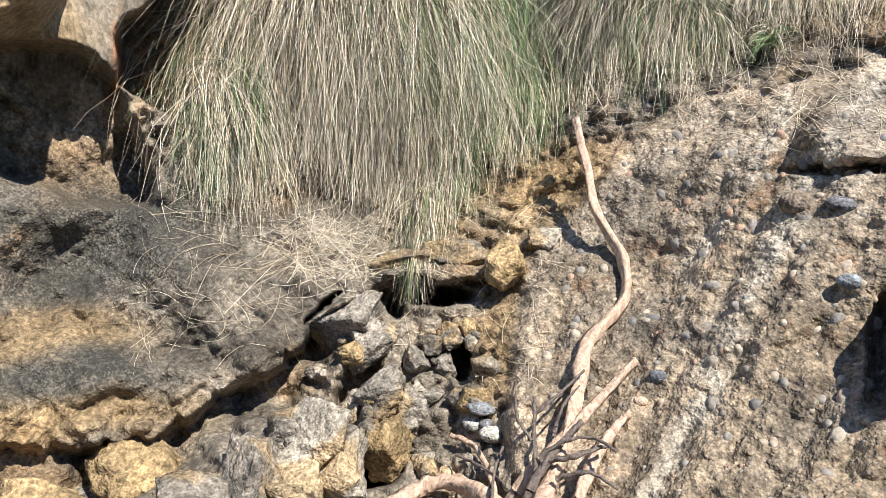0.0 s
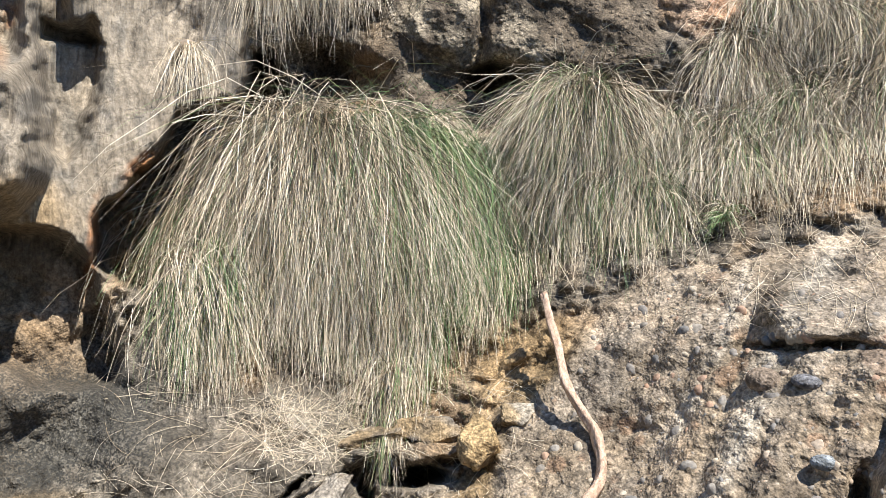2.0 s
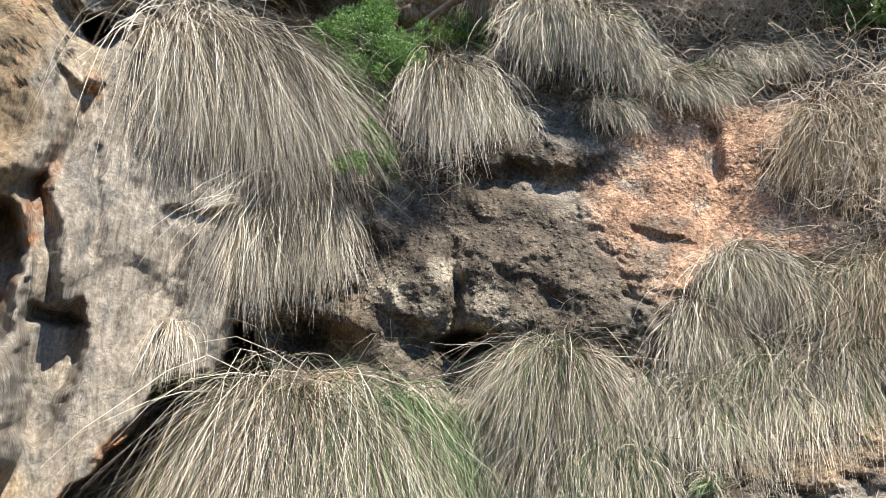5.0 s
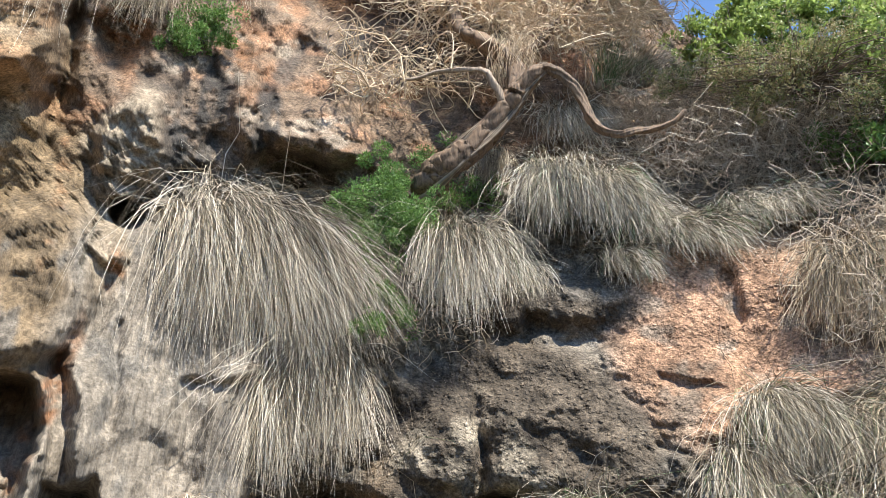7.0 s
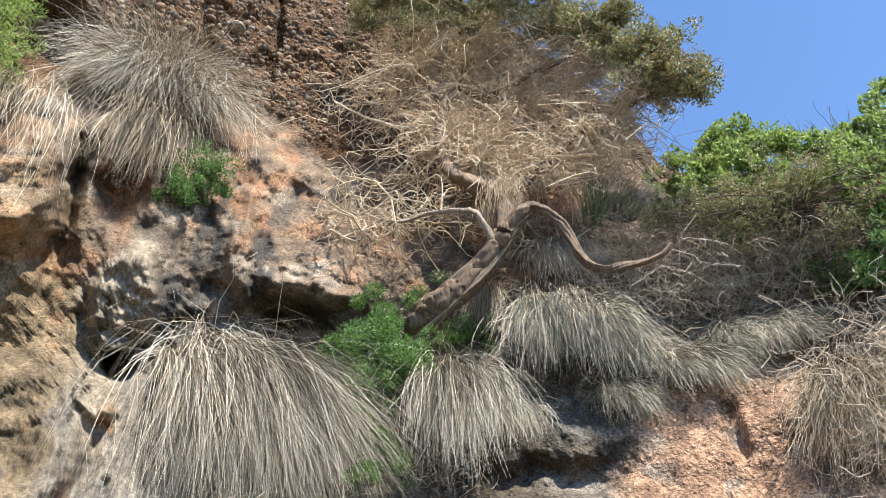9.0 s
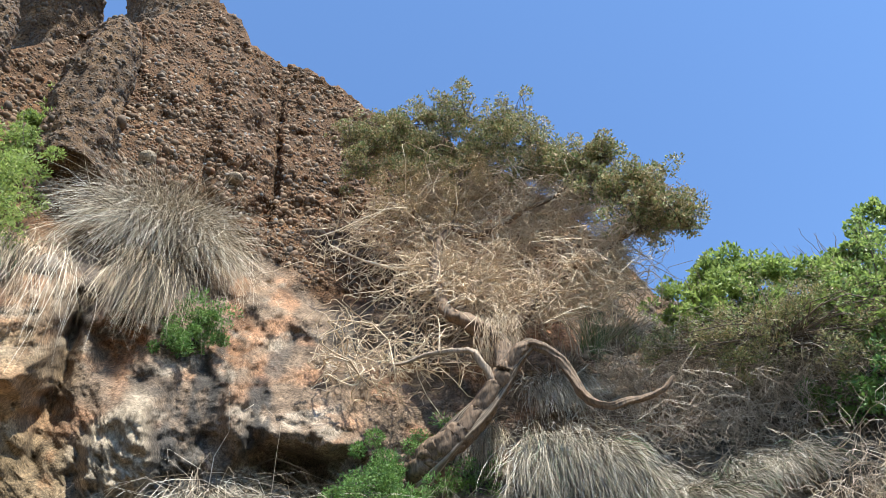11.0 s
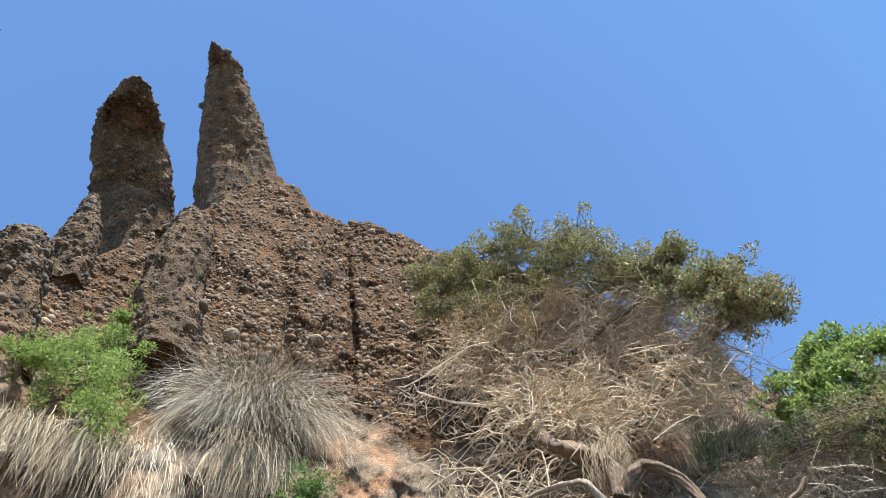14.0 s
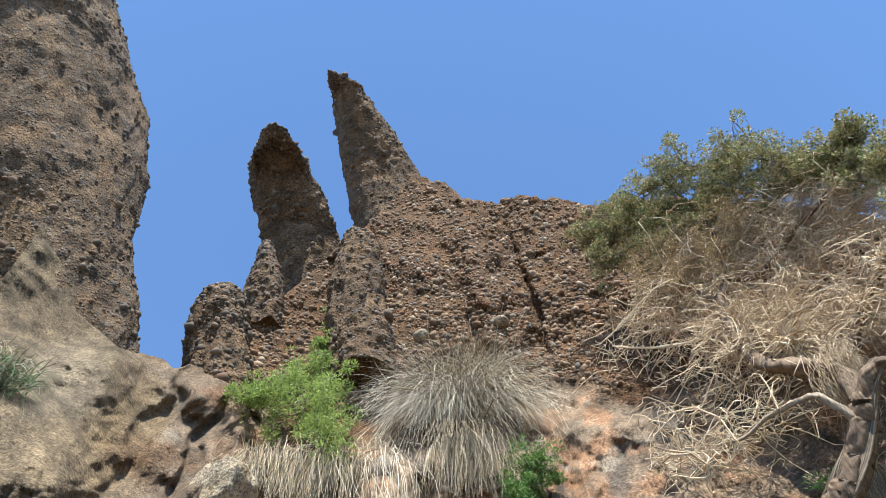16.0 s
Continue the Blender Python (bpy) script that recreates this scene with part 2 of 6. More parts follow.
def island_material(name, ramp, rough=0.7, bump=0.0, translucent=0.0):
    """Many small pieces in one mesh, each a tint of its own between the given colours."""
    m, nt, n, l, b = material(name)
    geo = n.new("ShaderNodeNewGeometry")
    cr = n.new("ShaderNodeValToRGB")
    e = cr.color_ramp.elements
    for k, c in enumerate(ramp):
        at = k / (len(ramp) - 1)
        el_ = e[k] if k < 2 else e.new(at)
        el_.position = at
    for k, c in enumerate(ramp):
        e[k].color = (*c, 1)
    l.new(geo.outputs["Random Per Island"], cr.inputs[0])
    ns = n.new("ShaderNodeTexNoise"); ns.inputs["Scale"].default_value = 14; ns.inputs["Detail"].default_value = 3
    l.new(geo.outputs["Position"], ns.inputs["Vector"])
    mr = n.new("ShaderNodeMapRange"); mr.inputs["From Min"].default_value = 0.3; mr.inputs["From Max"].default_value = 0.7; mr.inputs["To Min"].default_value = 0.75; mr.inputs["To Max"].default_value = 1.2
    l.new(ns.outputs["Fac"], mr.inputs["Value"])
    sc = n.new("ShaderNodeVectorMath"); sc.operation = "SCALE"
    l.new(cr.outputs[0], sc.inputs[0]); l.new(mr.outputs[0], sc.inputs["Scale"])
    l.new(sc.outputs[0], b.inputs["Base Color"])
    b.inputs["Roughness"].default_value = rough
    b.inputs["Specular IOR Level"].default_value = 0.3
    if translucent:
        tr = n.new("ShaderNodeBsdfTranslucent"); l.new(sc.outputs[0], tr.inputs[0])
        mx = n.new("ShaderNodeMixShader"); mx.inputs[0].default_value = translucent
        l.new(b.outputs[0], mx.inputs[1]); l.new(tr.outputs[0], mx.inputs[2])
        l.new(mx.outputs[0], n["Material Output"].inputs[0])
    return m


def wood_material(name, light, dark, scale=30.0):
    m, nt, n, l, b = material(name)
    tc = n.new("ShaderNodeTexCoord")
    mp = n.new("ShaderNodeMapping"); mp.inputs["Scale"].default_value = (1, 1, 0.18)
    ns = n.new("ShaderNodeTexNoise"); ns.inputs["Scale"].default_value = scale; ns.inputs["Detail"].default_value = 6; ns.inputs["Roughness"].default_value = 0.65
    l.new(tc.outputs["Object"], mp.inputs[0]); l.new(mp.outputs[0], ns.inputs["Vector"])
    cr = n.new("ShaderNodeValToRGB")
    cr.color_ramp.elements[0].position, cr.color_ramp.elements[0].color = 0.32, (*dark, 1)
    cr.color_ramp.elements[1].position, cr.color_ramp.elements[1].color = 0.62, (*light, 1)
    l.new(ns.outputs["Fac"], cr.inputs[0]); l.new(cr.outputs[0], b.inputs["Base Color"])
    b.inputs["Roughness"].default_value = 0.8
    bp = n.new("ShaderNodeBump"); bp.inputs["Strength"].default_value = 0.8; bp.inputs["Distance"].default_value = 0.015
    l.new(ns.outputs["Fac"], bp.inputs["Height"]); l.new(bp.outputs[0], b.inputs["Normal"])
    return m


ROCK = rock_material("weathered_rock")
GRAVEL = rock_material("beach_gravel", 0.3, 0.6, 0.8)
COBBLE = island_material("cobble_stone", [(0.16, 0.145, 0.13), (0.27, 0.235, 0.19), (0.2, 0.19, 0.18), (0.36, 0.3, 0.23), (0.3, 0.19, 0.13), (0.42, 0.37, 0.3)], 0.85)
BROWN_COBBLE = island_material("brown_cobble", [(0.07, 0.053, 0.039), (0.11, 0.08, 0.054), (0.085, 0.071, 0.058), (0.155, 0.112, 0.075), (0.135, 0.074, 0.045), (0.23, 0.18, 0.135)], 0.85)
CONE_COBBLE = island_material("cone_cobble", [(0.1, 0.064, 0.038), (0.17, 0.108, 0.063), (0.12, 0.093, 0.07), (0.24, 0.157, 0.09), (0.19, 0.095, 0.05), (0.36, 0.275, 0.19)], 0.85)
STRAW = island_material("dry_grass", [(0.86, 0.76, 0.6), (0.44, 0.36, 0.25), (0.9, 0.83, 0.68), (0.09, 0.07, 0.045), (0.82, 0.71, 0.55), (0.58, 0.48, 0.34), (0.2, 0.155, 0.1)], 0.5, translucent=0.06)
# Inner tussock blades: shade between the outer ones is put into their colour.
SHADED_BLADE = island_material("shaded_grass", [(0.13, 0.095, 0.058), (0.05, 0.04, 0.026), (0.2, 0.155, 0.1), (0.03, 0.025, 0.018), (0.09, 0.085, 0.045)], 0.6)
BROWN_STRAW = island_material("brown_dry_grass", [(0.66, 0.52, 0.34), (0.34, 0.25, 0.15), (0.78, 0.65, 0.46), (0.12, 0.088, 0.055), (0.56, 0.43, 0.27)], 0.55, translucent=0.06)
GREY_TWIG = island_material("grey_twig", [(0.72, 0.6, 0.46), (0.42, 0.33, 0.24), (0.8, 0.69, 0.54), (0.14, 0.11, 0.08), (0.6, 0.48, 0.35)], 0.8)
GREY_STRAW = island_material("grey_dry_grass", [(0.8, 0.7, 0.55), (0.38, 0.32, 0.23), (0.86, 0.78, 0.63), (0.075, 0.062, 0.042), (0.64, 0.54, 0.39), (0.2, 0.17, 0.1)], 0.5, translucent=0.06)
BLADE = island_material("green_grass", [(0.1, 0.19, 0.07), (0.19, 0.28, 0.12), (0.035, 0.08, 0.03), (0.3, 0.35, 0.17), (0.09, 0.2, 0.08)], 0.5, translucent=0.15)
LEAF = island_material("shrub_leaf", [(0.13, 0.24, 0.06), (0.21, 0.35, 0.09), (0.06, 0.12, 0.03), (0.29, 0.42, 0.13)], 0.45, translucent=0.3)
BRIGHT_LEAF = island_material("bright_shrub_leaf", [(0.27, 0.37, 0.09), (0.4, 0.5, 0.14), (0.12, 0.18, 0.045), (0.5, 0.57, 0.2)], 0.4, translucent=0.48)
NEEDLE = island_material("juniper_needle", [(0.4, 0.37, 0.15), (0.52, 0.44, 0.22), (0.11, 0.13, 0.05), (0.56, 0.42, 0.24), (0.3, 0.35, 0.14), (0.15, 0.21, 0.07)], 0.6, translucent=0.15)
DRY_NEEDLE = island_material("withered_needle", [(0.48, 0.35, 0.18), (0.34, 0.25, 0.13), (0.56, 0.43, 0.24), (0.2, 0.145, 0.075)], 0.7, translucent=0.1)
TWIG = island_material("dead_twig", [(0.76, 0.6, 0.42), (0.6, 0.45, 0.29), (0.84, 0.7, 0.5), (0.42, 0.3, 0.19), (0.7, 0.54, 0.36)], 0.75)
BARK = island_material("bark_strip", [(0.26, 0.19, 0.13), (0.1, 0.072, 0.048), (0.36, 0.275, 0.19), (0.06, 0.044, 0.03)], 0.85)
DARK_TWIG = island_material("brown_twig", [(0.2, 0.15, 0.11), (0.12, 0.09, 0.065), (0.28, 0.22, 0.16)], 0.8)
DRIFT = wood_material("bleached_driftwood", (0.6, 0.44, 0.33), (0.24, 0.155, 0.11), 45)
DARK_WOOD = wood_material("dark_driftwood", (0.17, 0.135, 0.115), (0.045, 0.034, 0.03), 60)
TRUNK = wood_material("juniper_bark", (0.23, 0.145, 0.083), (0.05, 0.032, 0.019), 34)
PALE_LIMB = wood_material("bleached_limb", (0.4, 0.3, 0.21), (0.16, 0.115, 0.08), 34)

# ---- the cove: a concave cliff round the camera ----
FORM_AZ = [-100, -60, -40, -25, -12, 0, 12, 25, 45]
FORM_EL = [-40, -20, -8, 5, 15, 25, 35, 48, 60, 72]
FORM = np.array([
    [4.5, 4.5, 4.5, 4.3, 3.9, 4.0, 3.6, 3.4, 3.4],
    [5.5, 5.2, 5.1, 5.0, 5.0, 4.95, 4.5, 3.95, 3.7],
    [6.0, 5.6, 5.5, 5.3, 5.5, 5.8, 5.2, 4.4, 4.1],
    [6.3, 6.0, 5.9, 5.75, 6.1, 6.4, 6.2, 5.8, 5.2],
    [6.6, 6.3, 6.1, 6.0, 6.25, 6.5, 6.45, 6.5, 6.2],
    [6.9, 6.7, 6.5, 6.4, 6.6, 6.85, 6.85, 7.05, 7.0],
    [6.7, 7.25, 7.25, 7.25, 7.35, 7.5, 7.55, 7.8, 8.1],
    [7.6, 8.7, 8.75, 8.7, 8.8, 8.85, 8.75, 9.0, 9.7],
    [10.4, 11.3, 11.2, 11.0, 11.2, 11.4, 11.2, 11.1, 11.8],
    [15.0, 15.5, 15.5, 15.0, 15.0, 15.0, 15, 15, 15.0]])
# the skyline of the cliff: bearing, slope
SKYLINE = np.array([(-100, 64), (-84, 60), (-76, 54), (-71, 47), (-66, 46), (-60, 46), (-56, 48), (-52, 52), (-47, 56), (-44.5, 57.6), (-40, 60), (-35.4, 62.6),
                    (-30.5, 62), (-28, 60.6), (-23, 60.2), (-18, 60), (-11.3, 58.5), (-10, 58), (0, 56.0), (8, 53.0), (13, 50.0), (16, 47.2), (18.2, 45.0), (20.2, 42),
                    (24, 40.2), (33, 38.4), (40, 37.8), (47, 37)], float)


def grow(el):
    """The cliff leans back above the first overhang: how much further off, and larger, things are by slope."""
    return np.interp(el, [3, 15, 25, 35, 48, 60, 72], [1.0, 1.06, 1.16, 1.28, 1.49, 1.66, 1.85])


def form(az, el):
    """Distance of the bare shape from the cove's centre: Catmull-Rom through the table."""
    def weights(knots, x):
        knots = np.asarray(knots, float)
        k = np.clip(np.searchsorted(knots, x) - 1, 0, len(knots) - 2)
        t = np.clip((x - knots[k]) / (knots[k + 1] - knots[k]), 0, 1)
        w = [-0.5 * t + t * t - 0.5 * t ** 3, 1 - 2.5 * t * t + 1.5 * t ** 3, 0.5 * t + 2 * t * t - 1.5 * t ** 3, -0.5 * t * t + 0.5 * t ** 3]
        return [(np.clip(k + o - 1, 0, len(knots) - 1), w[o]) for o in range(4)]
    out = 0
    for j, wj in weights(FORM_EL, el):
        for i, wi in weights(FORM_AZ, az):
            out = out + wj * wi * FORM[j, i]
    return out * grow(el)


def hard(az, el, ca, ce, sa, se, tilt=0.0, edge=0.25):
    """A patch with a crisp rim."""
    c, s = math.cos(radians(tilt)), math.sin(radians(tilt))
    u, v = (az - ca), (el - ce)
    d = np.sqrt(((u * c + v * s) / sa) ** 2 + ((v * c - u * s) / se) ** 2)
    return 1 - smooth(1 - edge, 1 + edge, d)


def poly(az, el, corners, edge=0.3):
    """A many-cornered patch with a crisp rim: 1 inside, 0 outside."""
    c = np.array(corners, float)
    best, inside = np.full(az.shape, 1e9), np.zeros(az.shape, bool)
    for (x0, y0), (x1, y1) in zip(c, np.roll(c, -1, 0)):
        t = np.clip(((az - x0) * (x1 - x0) + (el - y0) * (y1 - y0)) / ((x1 - x0) ** 2 + (y1 - y0) ** 2), 0, 1)
        best = np.minimum(best, np.hypot(az - x0 - t * (x1 - x0), el - y0 - t * (y1 - y0)))
        inside ^= ((y0 > el) != (y1 > el)) & (az < x0 + (el - y0) / (y1 - y0 + 1e-9) * (x1 - x0))
    return smooth(-edge, edge, np.where(inside, best, -best))


COLUMN_EDGE = ([-12, -8.8, -3.2, -0.4, 2.7, 4.6, 5.2, 9.1, 14.2, 18.5, 26], [-22.5, -22.8, -23.4, -22.1, -19.5, -18.6, -14.6, -14.1, -15.0, -15.4, -18])
LEDGE = ([-45, -31, -24, -18.6, -10.7, -7.5, -3.8], [-30, -30.3, -30.8, -29.7, -25.8, -22.5, -19.3])
SLAB_EDGE = ([-33, -30.8, -24.6, -17.5, -14, -6.8, -4.1, -2.6, 1], [8, 7.3, 6.1, 6.2, 8.0, 12.6, 15.6, 21, 31])


def masses(az, el, p):
    """Hollows (+) and bulges (-) of the rock in metres, by name."""
    p = CENTRE + (p - CENTRE) / grow(el)[:, None]
    wob = fbm(p, 0.45, 5, 11)
    a, e = az + 1.5 * wob, el + 1.4 * fbm(p, 0.5, 5, 23)
    out = np.zeros_like(az)
    # column of pale rock with a dark cleft under and beside it
    d = a - np.interp(e, *COLUMN_EDGE)
    b, g = az + 0.7 * wob + 0.35 * fbm(p, 0.14, 3, 24), el + 0.7 * fbm(p, 0.5, 5, 23) + 0.35 * fbm(p, 0.14, 3, 25)
    out += 1.3 * poly(b, g, [(-23.6, -7), (-23.4, -4.6), (-23.2, -2.6), (-22.2, -2.1), (-19.8, 0.9), (-19.1, 3.9), (-17.7, 4.9), (-15.0, 5.2), (-14.2, 9.0), (-13.0, 9.0), (-11, 3.5), (-16, -3), (-20, -9)], 0.22)
    out += 0.4 * poly(b, g, [(-15.0, 5.0), (-14.9, 14), (-14.2, 14), (-14.0, 5.0)], 0.3)
    out += 0.1 * poly(b, g, [(-20.9, 16.5), (-19.9, 8.5), (-19.0, 5.0), (-14.8, 5.0), (-14.8, 17.5)], 0.35)
    out += 0.45 * smooth(-0.2, 0.5, d) * (1 - smooth(5, 12, d)) * smooth(4, 6, e) * (1 - smooth(18, 24, e))
    out -= 0.16 * hard(a, e, -16.8, 12, 2.0, 8.5, 0, 0.4)
    # nose over the ledge and the hollow under it
    out -= 0.9 * hard(a, e, -32.0, 0.8, 5.2, 5.6, 0, 0.22)
    out += 0.5 * poly(b, g, [(-30.3, -4.9), (-27.1, -4.9), (-25.2, -5.5), (-23.6, -7.2), (-22.5, -10.3), (-21.2, -13.3), (-21.6, -15.1), (-25.6, -15.0), (-28.3, -13.9), (-32.4, -12.8), (-32.1, -5.0)], 0.45)
    # hollows of the column
    out += 0.34 * poly(b, g, [(-28.7, 17.5), (-27.4, 14.8), (-26.1, 9.0), (-24.4, 7.6), (-24.5, 1.3), (-25.6, -0.4), (-27.2, 0.8), (-27.8, 6.2), (-28.2, 11.0), (-29.4, 17.0)], 0.5)
    out += 0.22 * poly(b, g, [(-27.6, 8.3), (-25.9, 8.4), (-24.7, 9.3), (-24.2, 7.5), (-27.6, 7.2)], 0.35) + 0.1 * poly(b, g, [(-25.7, 20), (-25.1, 20), (-24.2, 12.5), (-25.0, 12.5)], 0.5)
    out += 0.7 * poly(b, g, [(-33, 15.0), (-29.7, 14.9), (-28.6, 12.1), (-28.9, 6.0), (-30.5, 5.4), (-33, 7)], 0.5) - 0.3 * hard(a, e, -31.5, 22, 3.2, 5.4, 0, 0.3)
    # ledge and its undercut, the scoop with the mossy floor
    under = np.interp(a, *LEDGE) - e
    under = under + 0.9 * fbm(p, 0.22, 3, 27, True)
    out += 0.5 * smooth(0, 0.9, under) * (1 - smooth(2.2, 5.0, under)) * (1 - smooth(-5, -2.5, a)) * (0.75 + 0.5 * fbm(p, 0.5, 2, 28))
    out += 0.17 * hard(b, g, -26.3, -20.8, 4.8, 3.5, 8, 0.5) - 0.04 * hard(a, e, -24.2, -15.0, 6, 1.4, 0, 0.6)
    # gully
    out += 0.6 * hard(a, e, 0.6, -20.6, 2.7, 0.85, 0, 0.3) + 0.5 * hard(a, e, 2.9, -25.2, 0.9, 1.3, 0, 0.3)
    out += 0.5 * hard(a, e, -3.2, -21, 0.6, 1.6, 10, 0.3) + 0.6 * hard(a, e, -3.6, -33.0, 2.6, 1.3, 20, 0.3)
    out += 0.5 * hard(a, e, -8.9, -22.5, 0.4, 1.3, -35, 0.4) + 0.35 * hard(a, e, -6.0, -28, 1.2, 3.6, -25, 0.5)
    out -= 0.2 * hard(a, e, 0.5, -18.6, 4.5, 0.75, 0, 0.35)
    # slab of conglomerate: strata and the bedding step
    s = a - 0.273 * e
    slab = smooth(-0.4, 1.0, az - np.interp(el, *SLAB_EDGE)) * (1 - smooth(0.5, 3, el))
    saw = np.abs(((s / 3.1 + 0.35 * fbm(p, 1.2, 2, 5)) % 1.0) - 0.5) * 2
    out += slab * (0.04 * (saw ** 1.7 - 0.5) - 0.2 * pebbles(p, 0.62, 301, 0.3, 0.62, 0.8, 0.3)[0] - 0.06 * fbm(p, 0.5, 4, 303, True))
    out += slab * (0.16 * hard(a, e, 26.6, -8.0, 3.4, 0.42, 8, 0.5) + 0.25 * hard(a, e, 30.6, -18.5, 0.9, 3.2, 12, 0.6) - 0.14 * hard(a, e, 27.2, -5.6, 3.2, 2.0, 4, 0.35))
    out -= slab * 0.3 * hard(a, e, 32.6, -16.5, 1.9, 5, 0, 0.25)
    # middle: dark pitted wall under an overhanging sill
    out += 0.45 * hard(a, e, -8.6, 8.0, 4.4, 2.0, 0, 0.4) + 0.14 * hard(b, g, 2.0, 12.6, 0.4, 3.4, 6, 0.9) + 0.4 * hard(a, e, 3.0, 8.6, 1.7, 1.2, 0, 0.4)
    out -= 0.16 * hard(a, e, -1.0, 13.4, 2.4, 3.6, 0, 0.5) + 0.15 * hard(a, e, 4.8, 11.0, 2.2, 1.8, 0, 0.5)
    out += 0.14 * hard(a, e, 8, 21.4, 5.2, 0.9, 8, 0.6) - 0.12 * hard(a, e, 7.5, 23.6, 5.6, 1.2, 8, 0.4)
    out += 0.1 * hard(b, g, 17.4, 17.6, 1.8, 0.45, -14, 0.7) + 0.16 * hard(a, e, 20.8, 23.4, 0.6, 2.0, 10, 0.6)
    # the upper wall stands forward of the stony cone and ends in a shoulder
    out -= 0.55 * smooth(29, 36, e) * (1 - smooth(42.3, 44.6, e)) * smooth(-50, -44, a) * (1 - 0.55 * smooth(-12, -6, a)) * (1 - smooth(10, 16, a))
    # upper left: columns, a small hole, drips
    out += 0.9 * hard(az, el, -27.1, 27.0, 0.9, 0.9, 0, 0.15) - 0.22 * hard(a, e, -27.7, 24.4, 1.2, 1.6, 10, 0.3)
    out -= 0.34 * hard(a, e, -27.8, 31.8, 2.5, 3.9, 0, 0.22) + 0.4 * hard(a, e, -38.6, 33.5, 3.8, 7.0, 0, 0.3)
    out += 0.3 * hard(a, e, -34.0, 35.0, 0.75, 5.0, 4, 0.6) + 0.2 * hard(a, e, -23.2, 36.0, 2.0, 3.6, 0, 0.4) + 0.3 * hard(a, e, -30.6, 38.6, 1.6, 2.0, 0, 0.5)
    out -= 0.6 * hard(b, g, -38.4, 37.6, 2.6, 4.6, 0, 0.35) - 0.2 * poly(b, g, [(-35.6, 41.0), (-34.0, 41.0), (-32.2, 31.0), (-33.6, 30.0)], 0.8)
    out += 0.14 * hard(b, g, -17.9, 37.4, 0.6, 4.6, 3, 0.9) - 0.2 * hard(a, e, -19.6, 36.6, 0.9, 4.6, 3, 0.35) + 0.3 * hard(b, g, -14.6, 32.6, 2.6, 1.4, 0, 0.4)
    out -= 0.32 * hard(b, g, -13.2, 34.4, 3.9, 0.8, -7, 0.4) + 0.2 * hard(a, e, -18.6, 41.0, 1.1, 3.8, 0, 0.5)
    out += 0.22 * hard(a, e, -3.0, 38.6, 2.8, 1.2, 0, 0.5) + 0.14 * hard(a, e, -9.5, 40.6, 2.4, 1.0, 0, 0.5)
    # cone under the spires: clefts and ribs
    out += 0.3 * hard(b, g, -21.0, 52.6, 0.4, 4.6, 12, 0.8) + 0.5 * hard(b, g, -39.8, 53.2, 0.5, 4.2, 16, 0.7)
    out -= 0.3 * hard(a, e, -26.4, 54.5, 2.8, 4.2, 20, 0.6) + 0.25 * hard(a, e, -36, 52, 3.2, 5, 0, 0.7)
    left_, right_ = np.interp(e, [47.8, 56.2], [-38.1, -40.9]), np.interp(e, [48.6, 56.6], [-20.1, -22.3])
    across = (a - left_) / (right_ - left_)
    rib = np.minimum(across / 0.66, (1 - across) / 0.34).clip(0, 1) * smooth(46, 50, e)
    out -= 0.42 * rib + 0.2 * np.abs(((across * 2.6 + 0.3 * wob) % 1.0) - 0.5) * smooth(46, 49, e) * (a > -44) * (a < 4)
    # boulder slope on the far left, the foot of the buttress
    out -= 0.75 * (1 - smooth(-66.5, -62.5, a)) * (1 - smooth(44.0, 46.0, e - 0.28 * (a + 68))) * smooth(33, 37, e)
    out -= 1.5 * (1 - smooth(34, 47, e)) * (1 - smooth(-56, -48, a)) * smooth(25, 33, e)
    out += 0.3 * hard(a, e, -60.6, 41.5, 0.7, 4.5, -25, 0.5) + 0.35 * hard(a, e, -55.8, 41.0, 0.9, 3.0, -25, 0.5) - 0.3 * hard(a, e, -55, 44.6, 3.2, 1.5, 0, 0.4)
    out -= 0.3 * hard(a, e, -62.0, 43.0, 4.5, 3.0, -20, 0.5) + 0.35 * hard(a, e, -53.0, 40.5, 4.0, 3.2, 0, 0.4) + 0.25 * hard(a, e, -57, 46.0, 4, 2.2, 0, 0.5)
    return out * grow(el)


